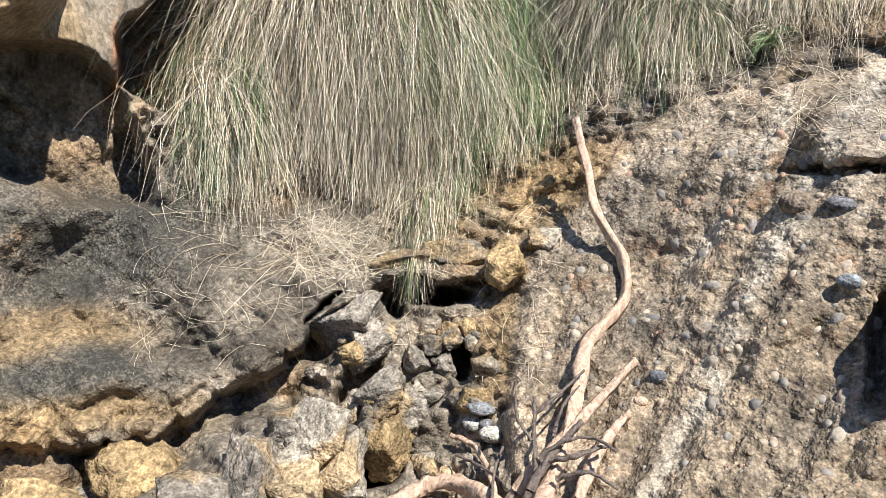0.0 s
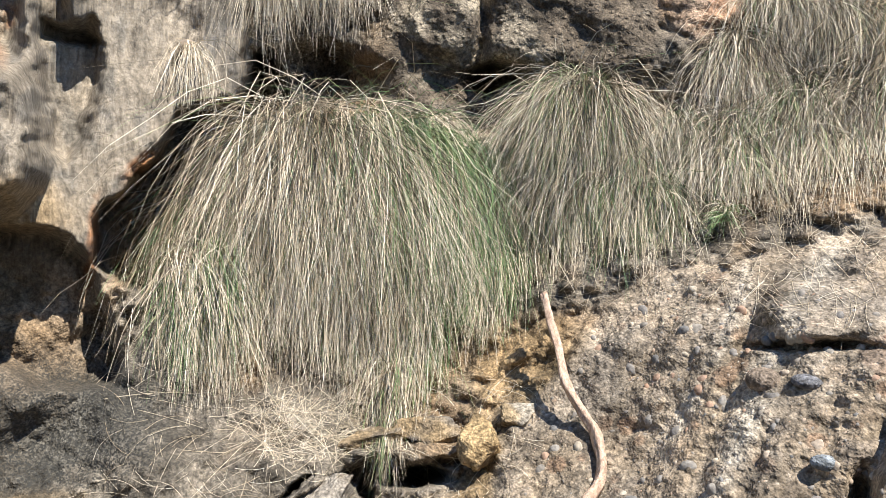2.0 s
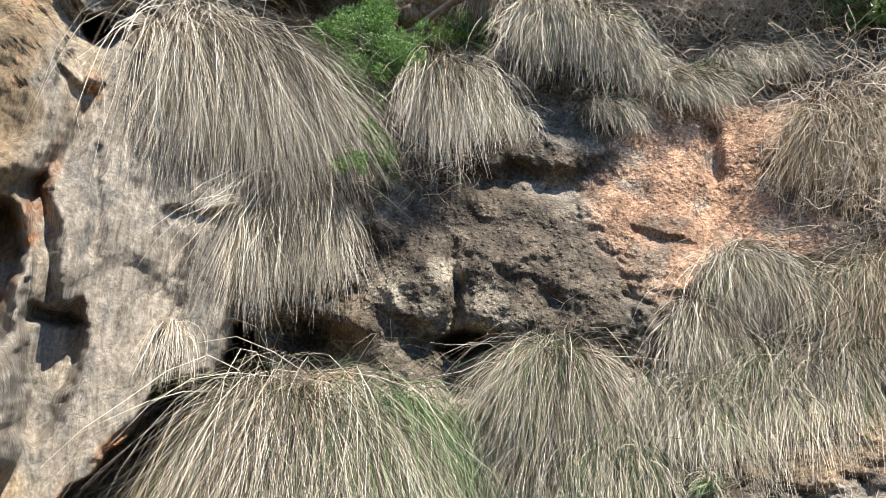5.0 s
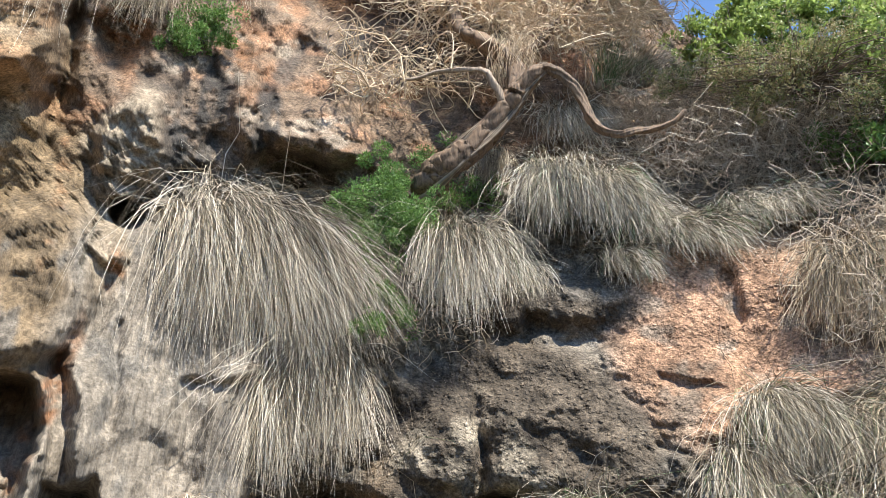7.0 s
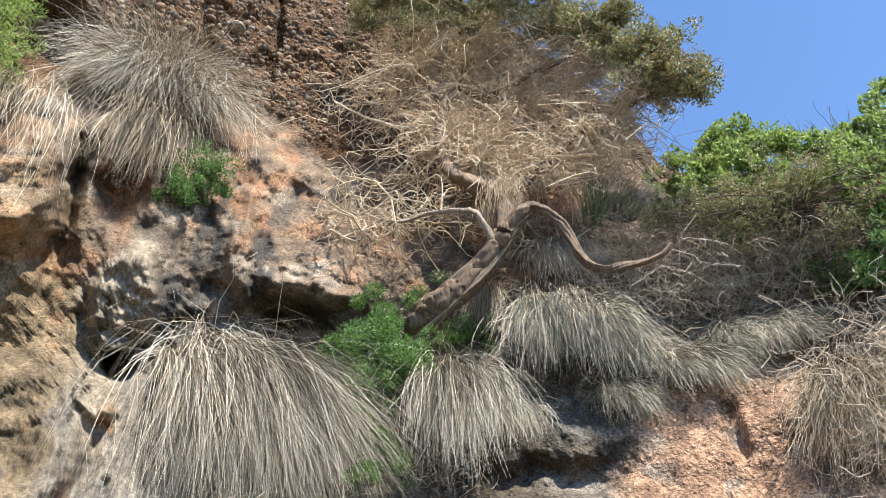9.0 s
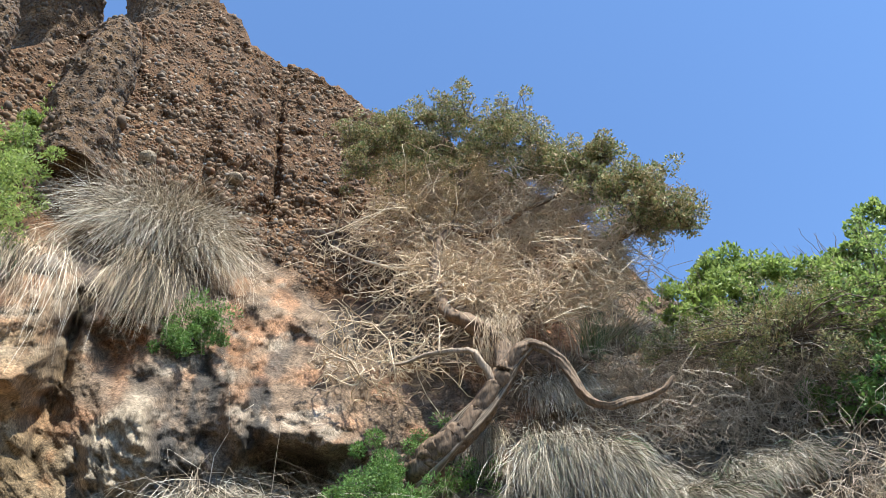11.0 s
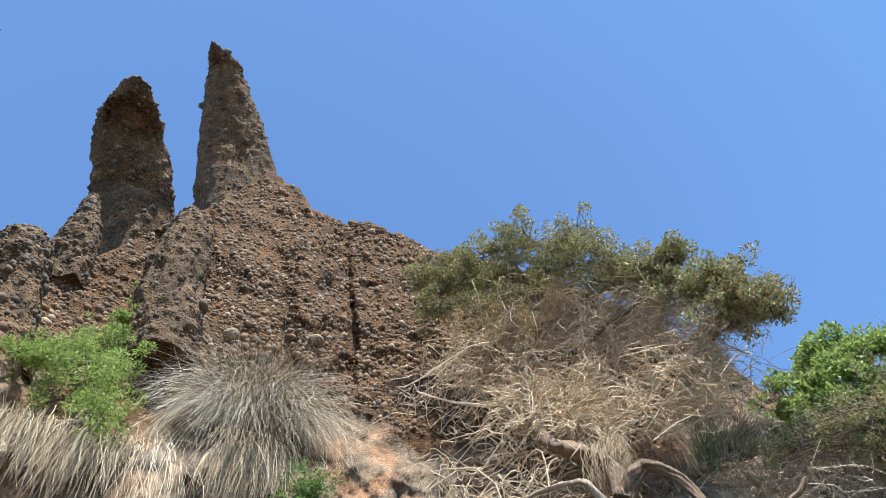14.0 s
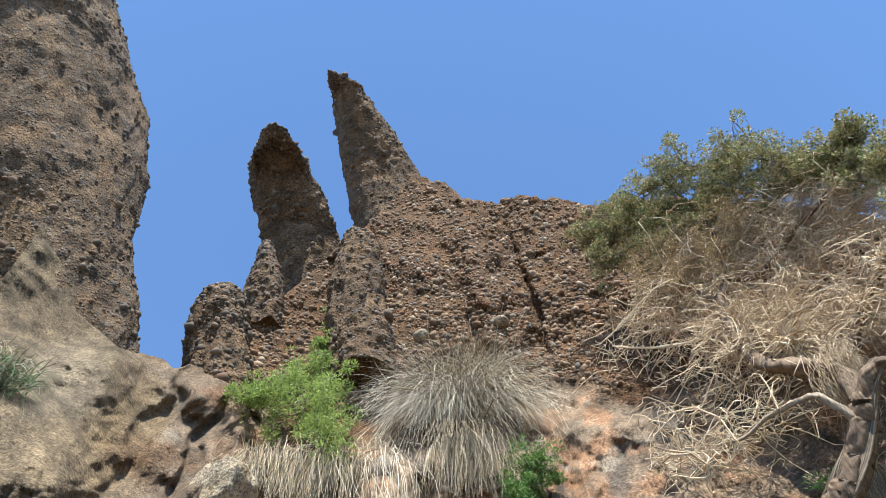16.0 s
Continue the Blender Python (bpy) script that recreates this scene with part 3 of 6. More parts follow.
def zones(az, el, p):
    """Where each kind of rock shows: weights between 0 and 1."""
    p = CENTRE + (p - CENTRE) / grow(el)[:, None]
    w = 1.6 * fbm(p, 0.6, 4, 31)
    a, e = az + w, el + 1.6 * fbm(p, 0.55, 4, 37)
    z = {}
    z["slab"] = smooth(-0.3, 0.8, a - np.interp(e, *SLAB_EDGE)) * (1 - smooth(0.5, 3, e))
    z["cone"] = np.maximum(smooth(45.0, 47.5, e + 0.18 * np.abs(a + 20) * (a < -20)) * (1 - smooth(14, 22, a)), smooth(43, 45, e) * smooth(-19, -14, a))
    z["cone"] = z["cone"] * smooth(-66, -60, a + 0.0 * e) * (1 - hard(a, e, -57, 43.5, 8, 3.4, 0, 0.3))
    z["pitted"] = hard(a, e, 4.0, 13.0, 10, 7.5, 0, 0.2) * (1 - smooth(13.0, 15.0, a + 0.25 * (e - 15)))
    z["pitted"] = np.maximum(z["pitted"], hard(a, e, 7.5, 22.5, 6, 1.6, 8, 0.3))
    z["clay"] = hard(a, e, 20.5, 20.0, 8.5, 7.5, -20, 0.25) * (1 - z["pitted"])
    z["wall"] = smooth(31, 33.5, e) * (1 - z["cone"]) * smooth(-66, -58, a)
    z["drip"] = np.maximum(poly(az + 0.5 * w, el + 0.3 * w, [(-26.4, 40.0), (-22.2, 41.6), (-20.8, 37.0), (-21.6, 30.0), (-24.6, 29.6)], 0.7), hard(a, e, -17.8, 36.0, 0.9, 3.6, 4, 0.4))
    z["pale"] = np.clip(hard(a, e, -28.0, 32.0, 2.5, 3.8, 0, 0.2) + hard(a, e, -27.6, 24.0, 1.5, 3.0, 8, 0.4) + 0.35 * hard(a, e, -69.5, 42.6, 3.5, 2.2, 15, 0.3), 0, 1)
    z["ochre"] = np.clip(hard(a, e, 4.8, -21.5, 1.6, 6.5, 0, 0.5) + hard(a, e, 7.0, -11.5, 4.2, 3.2, 30, 0.5) + hard(a, e, -27.7, -29.2, 9, 1.8, 0, 0.5)
                         + hard(a, e, -28.0, -23.4, 6.5, 1.6, -8, 0.5) + hard(a, e, -3.0, -30.6, 1.6, 2.0, 0, 0.5) + hard(a, e, -30.5, -3.6, 4.5, 1.8, 0, 0.5)
                         + hard(a, e, -29.8, -9.5, 3.6, 3.0, 0, 0.6) * 0.6 + hard(a, e, -38, 32, 4.6, 8, 0, 0.4) * 0.7 + hard(a, e, -62.5, 41.2, 2.6, 3.6, -20, 0.4) * 0.9, 0, 1)
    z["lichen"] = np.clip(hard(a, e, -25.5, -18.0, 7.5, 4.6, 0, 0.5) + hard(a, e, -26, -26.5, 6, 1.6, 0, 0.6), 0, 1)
    z["rust"] = np.clip(hard(a, e, -24.2, -5.5, 0.35, 3.4, 0, 0.6) + hard(a, e, -21.8, -0.2, 1.3, 0.7, 30, 0.5) + hard(a, e, -28.8, 12.5, 0.7, 6.0, -8, 0.6)
                        + hard(a, e, -26.9, 22.8, 0.8, 1.3, 0, 0.4) + hard(a, e, -30.4, 38.4, 1.7, 2.4, 0, 0.5) + 0.6 * hard(a, e, -20.4, 39.6, 2.6, 2.2, 0, 0.6) + 0.5 * hard(a, e, -31.6, 27.5, 0.5, 5, 0, 0.5), 0, 1)
    z["column"] = (1 - smooth(-0.5, 0.6, a - np.interp(e, *COLUMN_EDGE))) * smooth(-12, -5, e) * (1 - smooth(24, 29, e))
    return z


def tinted(base, colour, w):
    return base + (np.asarray(colour) - base) * np.clip(w, 0, 1)[:, None]


STONES = np.array([(0.2, 0.18, 0.155), (0.3, 0.255, 0.2), (0.14, 0.13, 0.12), (0.36, 0.29, 0.22), (0.24, 0.22, 0.2), (0.4, 0.34, 0.27), (0.28, 0.17, 0.11), (0.18, 0.165, 0.16)])


def stone_tint(ident):
    return STONES[np.minimum((ident * len(STONES)).astype(int), len(STONES) - 1)]


def conglomerate(p, amount, matrix, seed=0, big=0.24, small=0.1):
    """Relief and tint of a stone-studded matrix at the points p."""
    h1, i1, c1 = pebbles(p + 0.03 * value_noise(p * 9, 3)[:, None], big, 40 + seed, 0.2, 0.6, 0.5)
    h2, i2, c2 = pebbles(p, small, 50 + seed, 0.25, 0.62, 0.85)
    h3, i3, c3 = pebbles(p, small * 0.55, 60 + seed, 0.3, 0.62, 0.8)
    relief = np.maximum(np.maximum(h1, h2), h3) * amount
    col = np.repeat(np.asarray(matrix, float)[None], len(p), 0) * (1 + 0.22 * fbm(p, 0.35, 4, 71))[:, None]
    col = tinted(col, stone_tint(i3) * 0.95, c3 * 0.4)
    col = col + (stone_tint(i2) - col) * (c2 * 0.45 * (h2 >= h3))[:, None]
    col = col + (stone_tint(i1) - col) * (c1 * 0.6 * (h1 >= h2))[:, None]
    return relief, col


def rock_at(az, el, full=False):
    """Final distance from the centre and the tint of the cliff at a bearing and slope."""
    az, el = np.asarray(az, float), np.asarray(el, float)
    r = form(az, el)
    p = CENTRE + way(az, el) * r[:, None]
    z = zones(az, el, p)
    out = masses(az, el, p)
    soft = 1 - np.clip(z["slab"] + z["cone"], 0, 1)
    out += 0.32 * fbm(p, 1.1, 3, 1) * (0.4 + 0.6 * soft)
    out += (0.17 * fbm(p, 0.42, 4, 2, True) + 0.09 * fbm(p, 0.16, 3, 4, True) + 0.02 * fbm(p, 0.07, 2, 6)) * (1 - 0.88 * z["column"] * smooth(-31, -28, az) - 0.5 * z["lichen"] - 0.72 * z["wall"] - 0.8 * z["clay"] - 0.78 * z["pitted"] - 0.5 * (az < -29) * smooth(5, 12, el) * (1 - z["wall"]) - 0.2 * z["wall"] - 0.7 * z["slab"] - 0.55 * z["cone"] - 0.4 * smooth(-13, -9, -np.abs(az + 13)) * hard(az, el, -14, -19, 8, 5, 0, 0.4))
    # flutes down the columns and the drip-washed wall
    flute = p * np.array([1, 1, 0.10])
    tall = np.clip(z["column"] + z["wall"] * (az < -8) + smooth(18, 24, el) * (az < -20) * (1 - z["cone"]), 0, 1)
    out += z["cone"] * (0.3 * fbm(p, 1.4, 3, 19) + 0.16 * fbm(p, 0.5, 4, 20))
    out += z["wall"] * 0.05 * fbm(p * np.array([1, 1, 0.4]), 0.25, 3, 21, True)
    out += tall * ((0.1 + 0.16 * z["wall"]) * fbm(flute, 0.3, 3, 8) + 0.02 * fbm(flute, 0.06, 2, 9)) + z["wall"] * (0.07 * fbm(p, 0.16, 4, 26) + 0.03 * fbm(p, 0.05, 2, 22, True))
    lump = pebbles(p, 0.085, 77, 0.3, 0.62, 0.8)[0]
    grains = pebbles(p, 0.05, 79, 0.3, 0.62, 0.85)[0]
    out -= z["pitted"] * (lump * 0.45 + grains * 0.5 - 0.16 * fbm(p, 0.4, 4, 12)) + 0.45 * grains * z["clay"] + 0.22 * lump * np.clip(z["clay"] * 0.7 + z["wall"] * 0.6 * (az > -18), 0, 1)
    stones = np.clip(z["slab"] * 0.85 + z["cone"] + 0.35 * hard(az, el, -2, -27, 8, 6, 0, 0.5), 0, 1)
    relief, ctint = conglomerate(p, 0.26, (0.3, 0.265, 0.215), 0, 0.34, 0.13)
    relief_c, cone_tint = conglomerate(p, 0.6, (0.23, 0.165, 0.11), 4, 0.2, 0.11)
    out -= np.where(z["cone"] > z["slab"], relief_c, relief) * stones
    # tints
    n1, n2 = fbm(p, 0.5, 5, 91), fbm(p, 0.13, 4, 92)
    col = np.repeat(np.array([[0.2, 0.172, 0.135]]), len(p), 0) * (1 + 0.45 * n1 + 0.5 * n2)[:, None]
    col = tinted(col, (0.42, 0.27, 0.14), 0.55 * smooth(0.05, 0.5, fbm(p, 0.7, 4, 95)))
    left = (1 - smooth(-31, -28, az + 1.5 * n1)) * smooth(8, 14, el) * (1 - z["cone"])
    col = tinted(col, np.array([0.25, 0.18, 0.105]) * (1 + 0.45 * n1 + 0.5 * n2)[:, None], left)
    streak = fbm(flute, 0.1, 4, 93)
    col = tinted(col, np.array([0.325, 0.275, 0.21]) * (1 + 0.35 * streak + 0.15 * n2)[:, None], z["column"] * (1 - left))
    col = tinted(col, (0.18, 0.165, 0.14), z["column"] * smooth(0.0, 0.5, streak + 0.6 * n1) * 0.75)
    col = tinted(col, np.array([0.25, 0.175, 0.115]) * (1 + 0.4 * n1 + 0.4 * n2)[:, None], z["wall"])
    col = tinted(col, (0.44, 0.235, 0.125), z["wall"] * smooth(0.0, 0.5, fbm(p, 0.45, 3, 97)) * 0.75)
    col = tinted(col, (0.1, 0.085, 0.07), z["wall"] * smooth(0.1, 0.5, fbm(p * np.array([1, 1, 0.5]), 0.5, 4, 111)) * 0.8)
    col = tinted(col, (0.42, 0.34, 0.25), z["wall"] * smooth(0.1, 0.5, fbm(p, 0.3, 3, 98)) * 0.8 * (az < -10))
    col = tinted(col, np.array([0.37, 0.295, 0.205]) * (1 + 0.3 * streak + 0.25 * n2)[:, None], z["pale"])
    col = tinted(col, (0.06, 0.056, 0.05), z["drip"] * 0.9 * smooth(-0.6, 0.15, streak + 0.3 * n1))
    col = tinted(col, np.array([0.115, 0.09, 0.064]) * (1 + 0.5 * n1 + 0.7 * n2)[:, None], z["pitted"])
    col = tinted(col, (0.44, 0.37, 0.27), z["pitted"] * smooth(0.15, 0.6, fbm(p, 0.35, 4, 99)) * 0.85)
    col = tinted(col, np.array([0.46, 0.275, 0.168]) * (1 + 0.35 * n1 + 0.4 * n2)[:, None], z["clay"])
    col = tinted(col, (0.34, 0.27, 0.2), z["clay"] * smooth(0.1, 0.45, fbm(p, 0.28, 4, 100)) * 0.8)
    col = tinted(col, np.array([0.3, 0.205, 0.1]) * (1 + 0.35 * n1 + 0.35 * n2)[:, None], z["ochre"] * 0.7)
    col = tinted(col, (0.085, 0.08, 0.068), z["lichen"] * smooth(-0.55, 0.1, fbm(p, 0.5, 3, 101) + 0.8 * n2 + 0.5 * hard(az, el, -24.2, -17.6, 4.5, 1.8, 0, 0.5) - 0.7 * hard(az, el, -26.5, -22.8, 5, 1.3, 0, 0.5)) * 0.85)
    # far left, upper slope: weaker light painted in, colour cut by up to 30%
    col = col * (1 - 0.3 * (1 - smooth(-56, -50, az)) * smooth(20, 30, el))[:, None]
    col = tinted(col, (0.36, 0.15, 0.055), z["rust"] * smooth(-0.2, 0.3, n2) * 0.8)
    col = col + (ctint * np.array([0.98, 0.88, 0.77]) - col) * z["slab"][:, None]
    s = az - 0.273 * el + 1.3 * fbm(p, 0.4, 3, 103)
    pale = z["slab"] * np.clip(np.exp(-((s - 27.3) / 1.0) ** 2) + 0.75 * np.exp(-((s - 23.0) / 0.6) ** 2) * smooth(-18, -14, el), 0, 1) * smooth(-0.3, 0.2, n2 + 0.3)
    col = tinted(col, (0.52, 0.46, 0.37), pale * 0.95)
    col = tinted(col, (0.15, 0.14, 0.125), z["slab"] * smooth(0.0, 0.5, fbm(p, 0.8, 4, 107)) * 0.55)
    col = tinted(col, (0.36, 0.31, 0.25), z["slab"] * smooth(0.1, 0.5, fbm(p, 0.55, 4, 108)) * 0.5)
    col = tinted(col, (0.42, 0.34, 0.25), z["slab"] * (1 - smooth(0.5, 3.0, az - np.interp(el, *SLAB_EDGE))) * 0.7)
    col = col + (cone_tint * (1 + 0.4 * fbm(p, 1.2, 3, 113))[:, None] * np.array([0.56, 0.385, 0.235]) - col) * z["cone"][:, None]
    studs = np.clip(0.25 * z["slab"] + z["cone"] + 0.75 * z["pitted"] + 0.4 * z["clay"], 0, 1)
    return (r + out, np.concatenate([np.clip(col, 0.02, 0.8), studs[:, None]], 1)) if not full else (r + out, np.concatenate([np.clip(col, 0.02, 0.8), studs[:, None]], 1), np.clip(z["lichen"] * smooth(-0.3, 0.25, n1 + 0.4) * (1 - 0.6 * z["ochre"]) + 0.35 * hard(az, el, -14, -20, 9, 6, 0, 0.5) + 0.25 * z["pitted"], 0, 1), np.clip(z["column"] + 0.15 * z["wall"] * (az < -8) + 0.8 * z["pale"], 0, 1))


def build_cliff():
    cols, rows = 640, 650
    v = np.linspace(0, 1, rows)[:, None]
    s = np.linspace(0, 1, cols)[None]
    nominal = -41 + 104 * v
    west = -44 - 34 * smooth(20, 38, nominal)
    az = west + (47 - west) * s
    lump = np.stack([az[-1] * 0.21, 0 * az[-1], 0 * az[-1]], 1)
    top = np.interp(az, SKYLINE[:, 0], SKYLINE[:, 1]) + (0.5 * fbm(lump, 0.35, 4, 71) * (az[-1] > -64))[None]
    el = -41 + (top + 41) * v
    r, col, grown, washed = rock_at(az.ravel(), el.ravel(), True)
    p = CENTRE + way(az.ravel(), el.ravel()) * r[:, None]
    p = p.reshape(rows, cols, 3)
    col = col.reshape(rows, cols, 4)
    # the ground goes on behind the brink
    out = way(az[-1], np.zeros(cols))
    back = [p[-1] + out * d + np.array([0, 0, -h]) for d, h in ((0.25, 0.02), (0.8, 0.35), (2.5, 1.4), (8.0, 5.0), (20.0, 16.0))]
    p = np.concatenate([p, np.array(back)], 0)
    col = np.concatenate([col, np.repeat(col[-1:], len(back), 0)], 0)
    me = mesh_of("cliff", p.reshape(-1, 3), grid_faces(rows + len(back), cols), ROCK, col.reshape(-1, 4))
    att = me.attributes.new("growth", "FLOAT", "POINT")
    att.data.foreach_set("value", np.concatenate([grown, np.zeros(len(back) * cols)]).astype(np.float32))
    att = me.attributes.new("washed", "FLOAT", "POINT")
    att.data.foreach_set("value", np.concatenate([washed, np.zeros(len(back) * cols)]).astype(np.float32))
    return tagged(new("cliff", me), "weathered coastal cliff of conglomerate, ochre clay and pale rock", "cliff", kind="structure")


def spot(az, el, proud=0.0):
    """A point on the cliff, proud metres in front of it."""
    r, _ = rock_at(np.array([az]), np.array([el]))
    return CENTRE + way(np.array([az]), np.array([el]))[0] * (r[0] - proud * grow(el))


def spots(az, el, proud=0.0):
    r, _ = rock_at(az, el)
    return CENTRE + way(az, el) * (r - proud)[:, None]


cliff = build_cliff()

# ground: a beach that falls from the camera's stand to the foot of the cliff and runs out to the horizon
def build_ground():
    xs = np.concatenate([np.linspace(-3000, -20, 12)[:-1], np.linspace(-20, 20, 81), np.linspace(20, 3000, 12)[1:]])
    ys = np.concatenate([np.linspace(-3000, -20, 12)[:-1], np.linspace(-20, 12, 65), np.linspace(12, 3000, 12)[1:]])
    gx, gy = np.meshgrid(xs, ys)
    p = np.stack([gx.ravel(), gy.ravel(), np.zeros(gx.size)], 1)
    d = np.hypot(p[:, 0], p[:, 1])
    p[:, 2] = 0.0 - 0.95 * smooth(0.6, 3.2, p[:, 1]) * (d < 40) + 0.05 * fbm(p, 1.5, 3, 5) * (d < 30) - 0.95 * (d >= 40)
    col = np.repeat(np.array([[0.2, 0.18, 0.15]]), len(p), 0) * (1 + 0.3 * fbm(p, 0.8, 4, 6))[:, None]
    me = mesh_of("ground", p, grid_faces(len(ys), len(xs)), GRAVEL, col)
    return tagged(new("ground", me), "pale pebbly beach in front of the cliff", "beach", kind="structure")


ground = build_ground()


# unseen rock wall, added behind the camera to block fill light from the sky
def build_fill_blocker():
    rows, cols = 40, 120
    a = np.linspace(100, 260, cols)[None].repeat(rows, 0)
    h = np.linspace(-0.6, 1.0, rows)[:, None].repeat(cols, 1)
    d = 4.4 + 0.5 * np.maximum(h, 0) ** 2
    p = np.stack([d * np.sin(np.radians(a)) * 1.6, d * np.cos(np.radians(a)), h * 6.6 * (1 - 0.8 * smooth(210, 240, a) - 0.8 * smooth(-150, -120, -a))], -1).reshape(-1, 3)
    n = fbm(p, 1.6, 4, 61, True)
    out = np.stack([np.sin(np.radians(a)), np.cos(np.radians(a)), 0 * a], -1).reshape(-1, 3)
    p = p + out * (0.7 * n)[:, None]
    p[:, 2] += (0.9 * fbm(p, 2.5, 3, 62)) * np.maximum(h.ravel(), 0)
    top = p.reshape(rows, cols, 3)[-1] + out.reshape(rows, cols, 3)[-1] * 6 + np.array([0, 0, 0.6])
    p = np.concatenate([p, top + 0.0])
    col = np.repeat(np.array([[0.22, 0.175, 0.13, 0.6]]), len(p), 0)
    col[:, :3] *= (1 + 0.4 * fbm(p, 0.6, 4, 63))[:, None]
    me = mesh_of("fill_blocker", p, grid_faces(rows + 1, cols)[:, ::-1], ROCK, col)
    return tagged(new("fill_blocker", me), "unseen brown wall added behind to cut fill light", "cliff", kind="structure")


fill_blocker = build_fill_blocker()

# ---- rock masses on the skyline ----
def ico(level):
    bm = bmesh.new()
    bmesh.ops.create_icosphere(bm, subdivisions=level, radius=1)
    q = np.array([v.co[:] for v in bm.verts])
    f = np.array([[w.index for w in fc.verts] for fc in bm.faces])
    bm.free()
    return q, f


ICO4, ICO3, ICO2, ICO1 = ico(4), ico(3), ico(2), ico(1)


def pebble_mesh(p, s, r, mat=None):
    """Many small stones in one mesh."""
    m = len(p)
    turn = np.linalg.qr(r.normal(size=(m, 3, 3)))[0]
    shape = ICO1[0] * np.array([1, 0.8, 0.65]) * (1 + 0.12 * r.normal(size=(m, len(ICO1[0]), 1)).clip(-1.2, 1.2))
    v = np.einsum("nij,nvj->nvi", turn * s[:, None, None], shape) + p[:, None]
    f = (ICO1[1][None] + (np.arange(m) * len(ICO1[0]))[:, None, None]).reshape(-1, 3)
    return mesh_of("pebble_studding", v.reshape(-1, 3), f, mat or COBBLE)



def rock_mass(name, slices, dist, depth, label, category, rows=220, cols=170, seed=0, matrix=(0.25, 0.145, 0.07), rough=0.09, group="", amount=0.55):
    """A standing rock: slices of (left bearing, right bearing, slope), at a level distance from the centre."""
    sl = np.array(slices, float)
    v = np.linspace(0, len(sl) - 1, rows)
    left, right, el = (np.interp(v, np.arange(len(sl)), sl[:, k]) for k in range(3))
    big = float(grow(sl[:, 2].mean()))
    reach = (np.linspace(dist[0], dist[1], rows) if isinstance(dist, tuple) else np.full(rows, float(dist))) * big
    depth, rough = depth * big, rough * big
    turn = np.linspace(0, 2 * np.pi, cols, endpoint=False)
    p = np.zeros((rows, cols, 3))
    outw = np.zeros((rows, cols, 3))
    for j in range(rows):
        dist = reach[j]
        mid, half = (left[j] + right[j]) / 2, radians(abs(right[j] - left[j])) / 2 * dist
        ahead = way(np.array([mid]), np.zeros(1))[0]
        side = np.array([ahead[1], -ahead[0], 0])
        z = CENTRE[2] + dist * math.tan(radians(el[j]))
        thick = min(depth, max(half * 1.6, 0.02))
        ca, sa = np.cos(turn), np.sin(turn)
        ring = np.sign(ca)[:, None] * (np.abs(ca) ** 1.0)[:, None] * side * half + np.sign(sa)[:, None] * (np.abs(sa) ** 1.0)[:, None] * ahead * thick
        p[j] = np.array([CENTRE[0], CENTRE[1], z]) + ahead * dist + ring
        nrm = ca[:, None] * side + sa[:, None] * ahead
        outw[j] = nrm
    q = p.reshape(-1, 3)
    relief, col = conglomerate(q, amount, matrix, 4, 0.13, 0.065)
    relief = relief - 0.06
    size = np.minimum(1, np.repeat(np.minimum(np.radians(np.abs(right - left)) * dist, depth), cols) / 0.5)
    q = q + outw.reshape(-1, 3) * ((rough * 0.9 * fbm(q, 1.3, 4, 14 + seed) + rough * 0.4 * fbm(q, 0.3, 3, 15 + seed, True) + 0.07 * fbm(q * np.array([1, 1, 0.22]), 0.4, 3, 17 + seed, True)) * size + relief * (0.3 + 0.7 * size))[:, None]
    col = col * 0.58
    col = tinted(col, (0.3, 0.18, 0.09), 0.5 * smooth(0.1, 0.5, fbm(q, 0.5, 3, 16)))
    top = q.reshape(rows, cols, 3)[-1].mean(0)
    base = q.reshape(rows, cols, 3)[0].mean(0)
    faces = grid_faces(rows, cols, True)
    me = mesh_of(name, q, faces, ROCK, np.concatenate([np.clip(col, 0.02, 0.8), np.ones((len(q), 1))], 1))
    bm = bmesh.new()
    bm.from_mesh(me)
    bm.verts.ensure_lookup_table()
    for j in (0, rows - 1):
        ring = [bm.verts[j * cols + i] for i in range(cols)]
        bm.faces.new(ring if j else ring[::-1])
    bmesh.ops.recalc_face_normals(bm, faces=bm.faces)
    bm.to_mesh(me)
    bm.free()
    ob = tagged(new(name, me), label, category, group)
    r = np.random.default_rng(700 + seed)
    m = int(rows * cols / 17)
    k = r.integers(cols, rows * cols, m)
    s = 0.036 * np.exp(0.5 * r.normal(size=m)) * np.minimum(1, size[k] + 0.2)
    stud = part("pebble_studding", pebble_mesh(q[k] - outw.reshape(-1, 3)[k] * (s * 0.25)[:, None], s, r, BROWN_COBBLE), ob, "small brown pebbles set in the matrix")
    stud["kind"] = "stuff"
    return ob


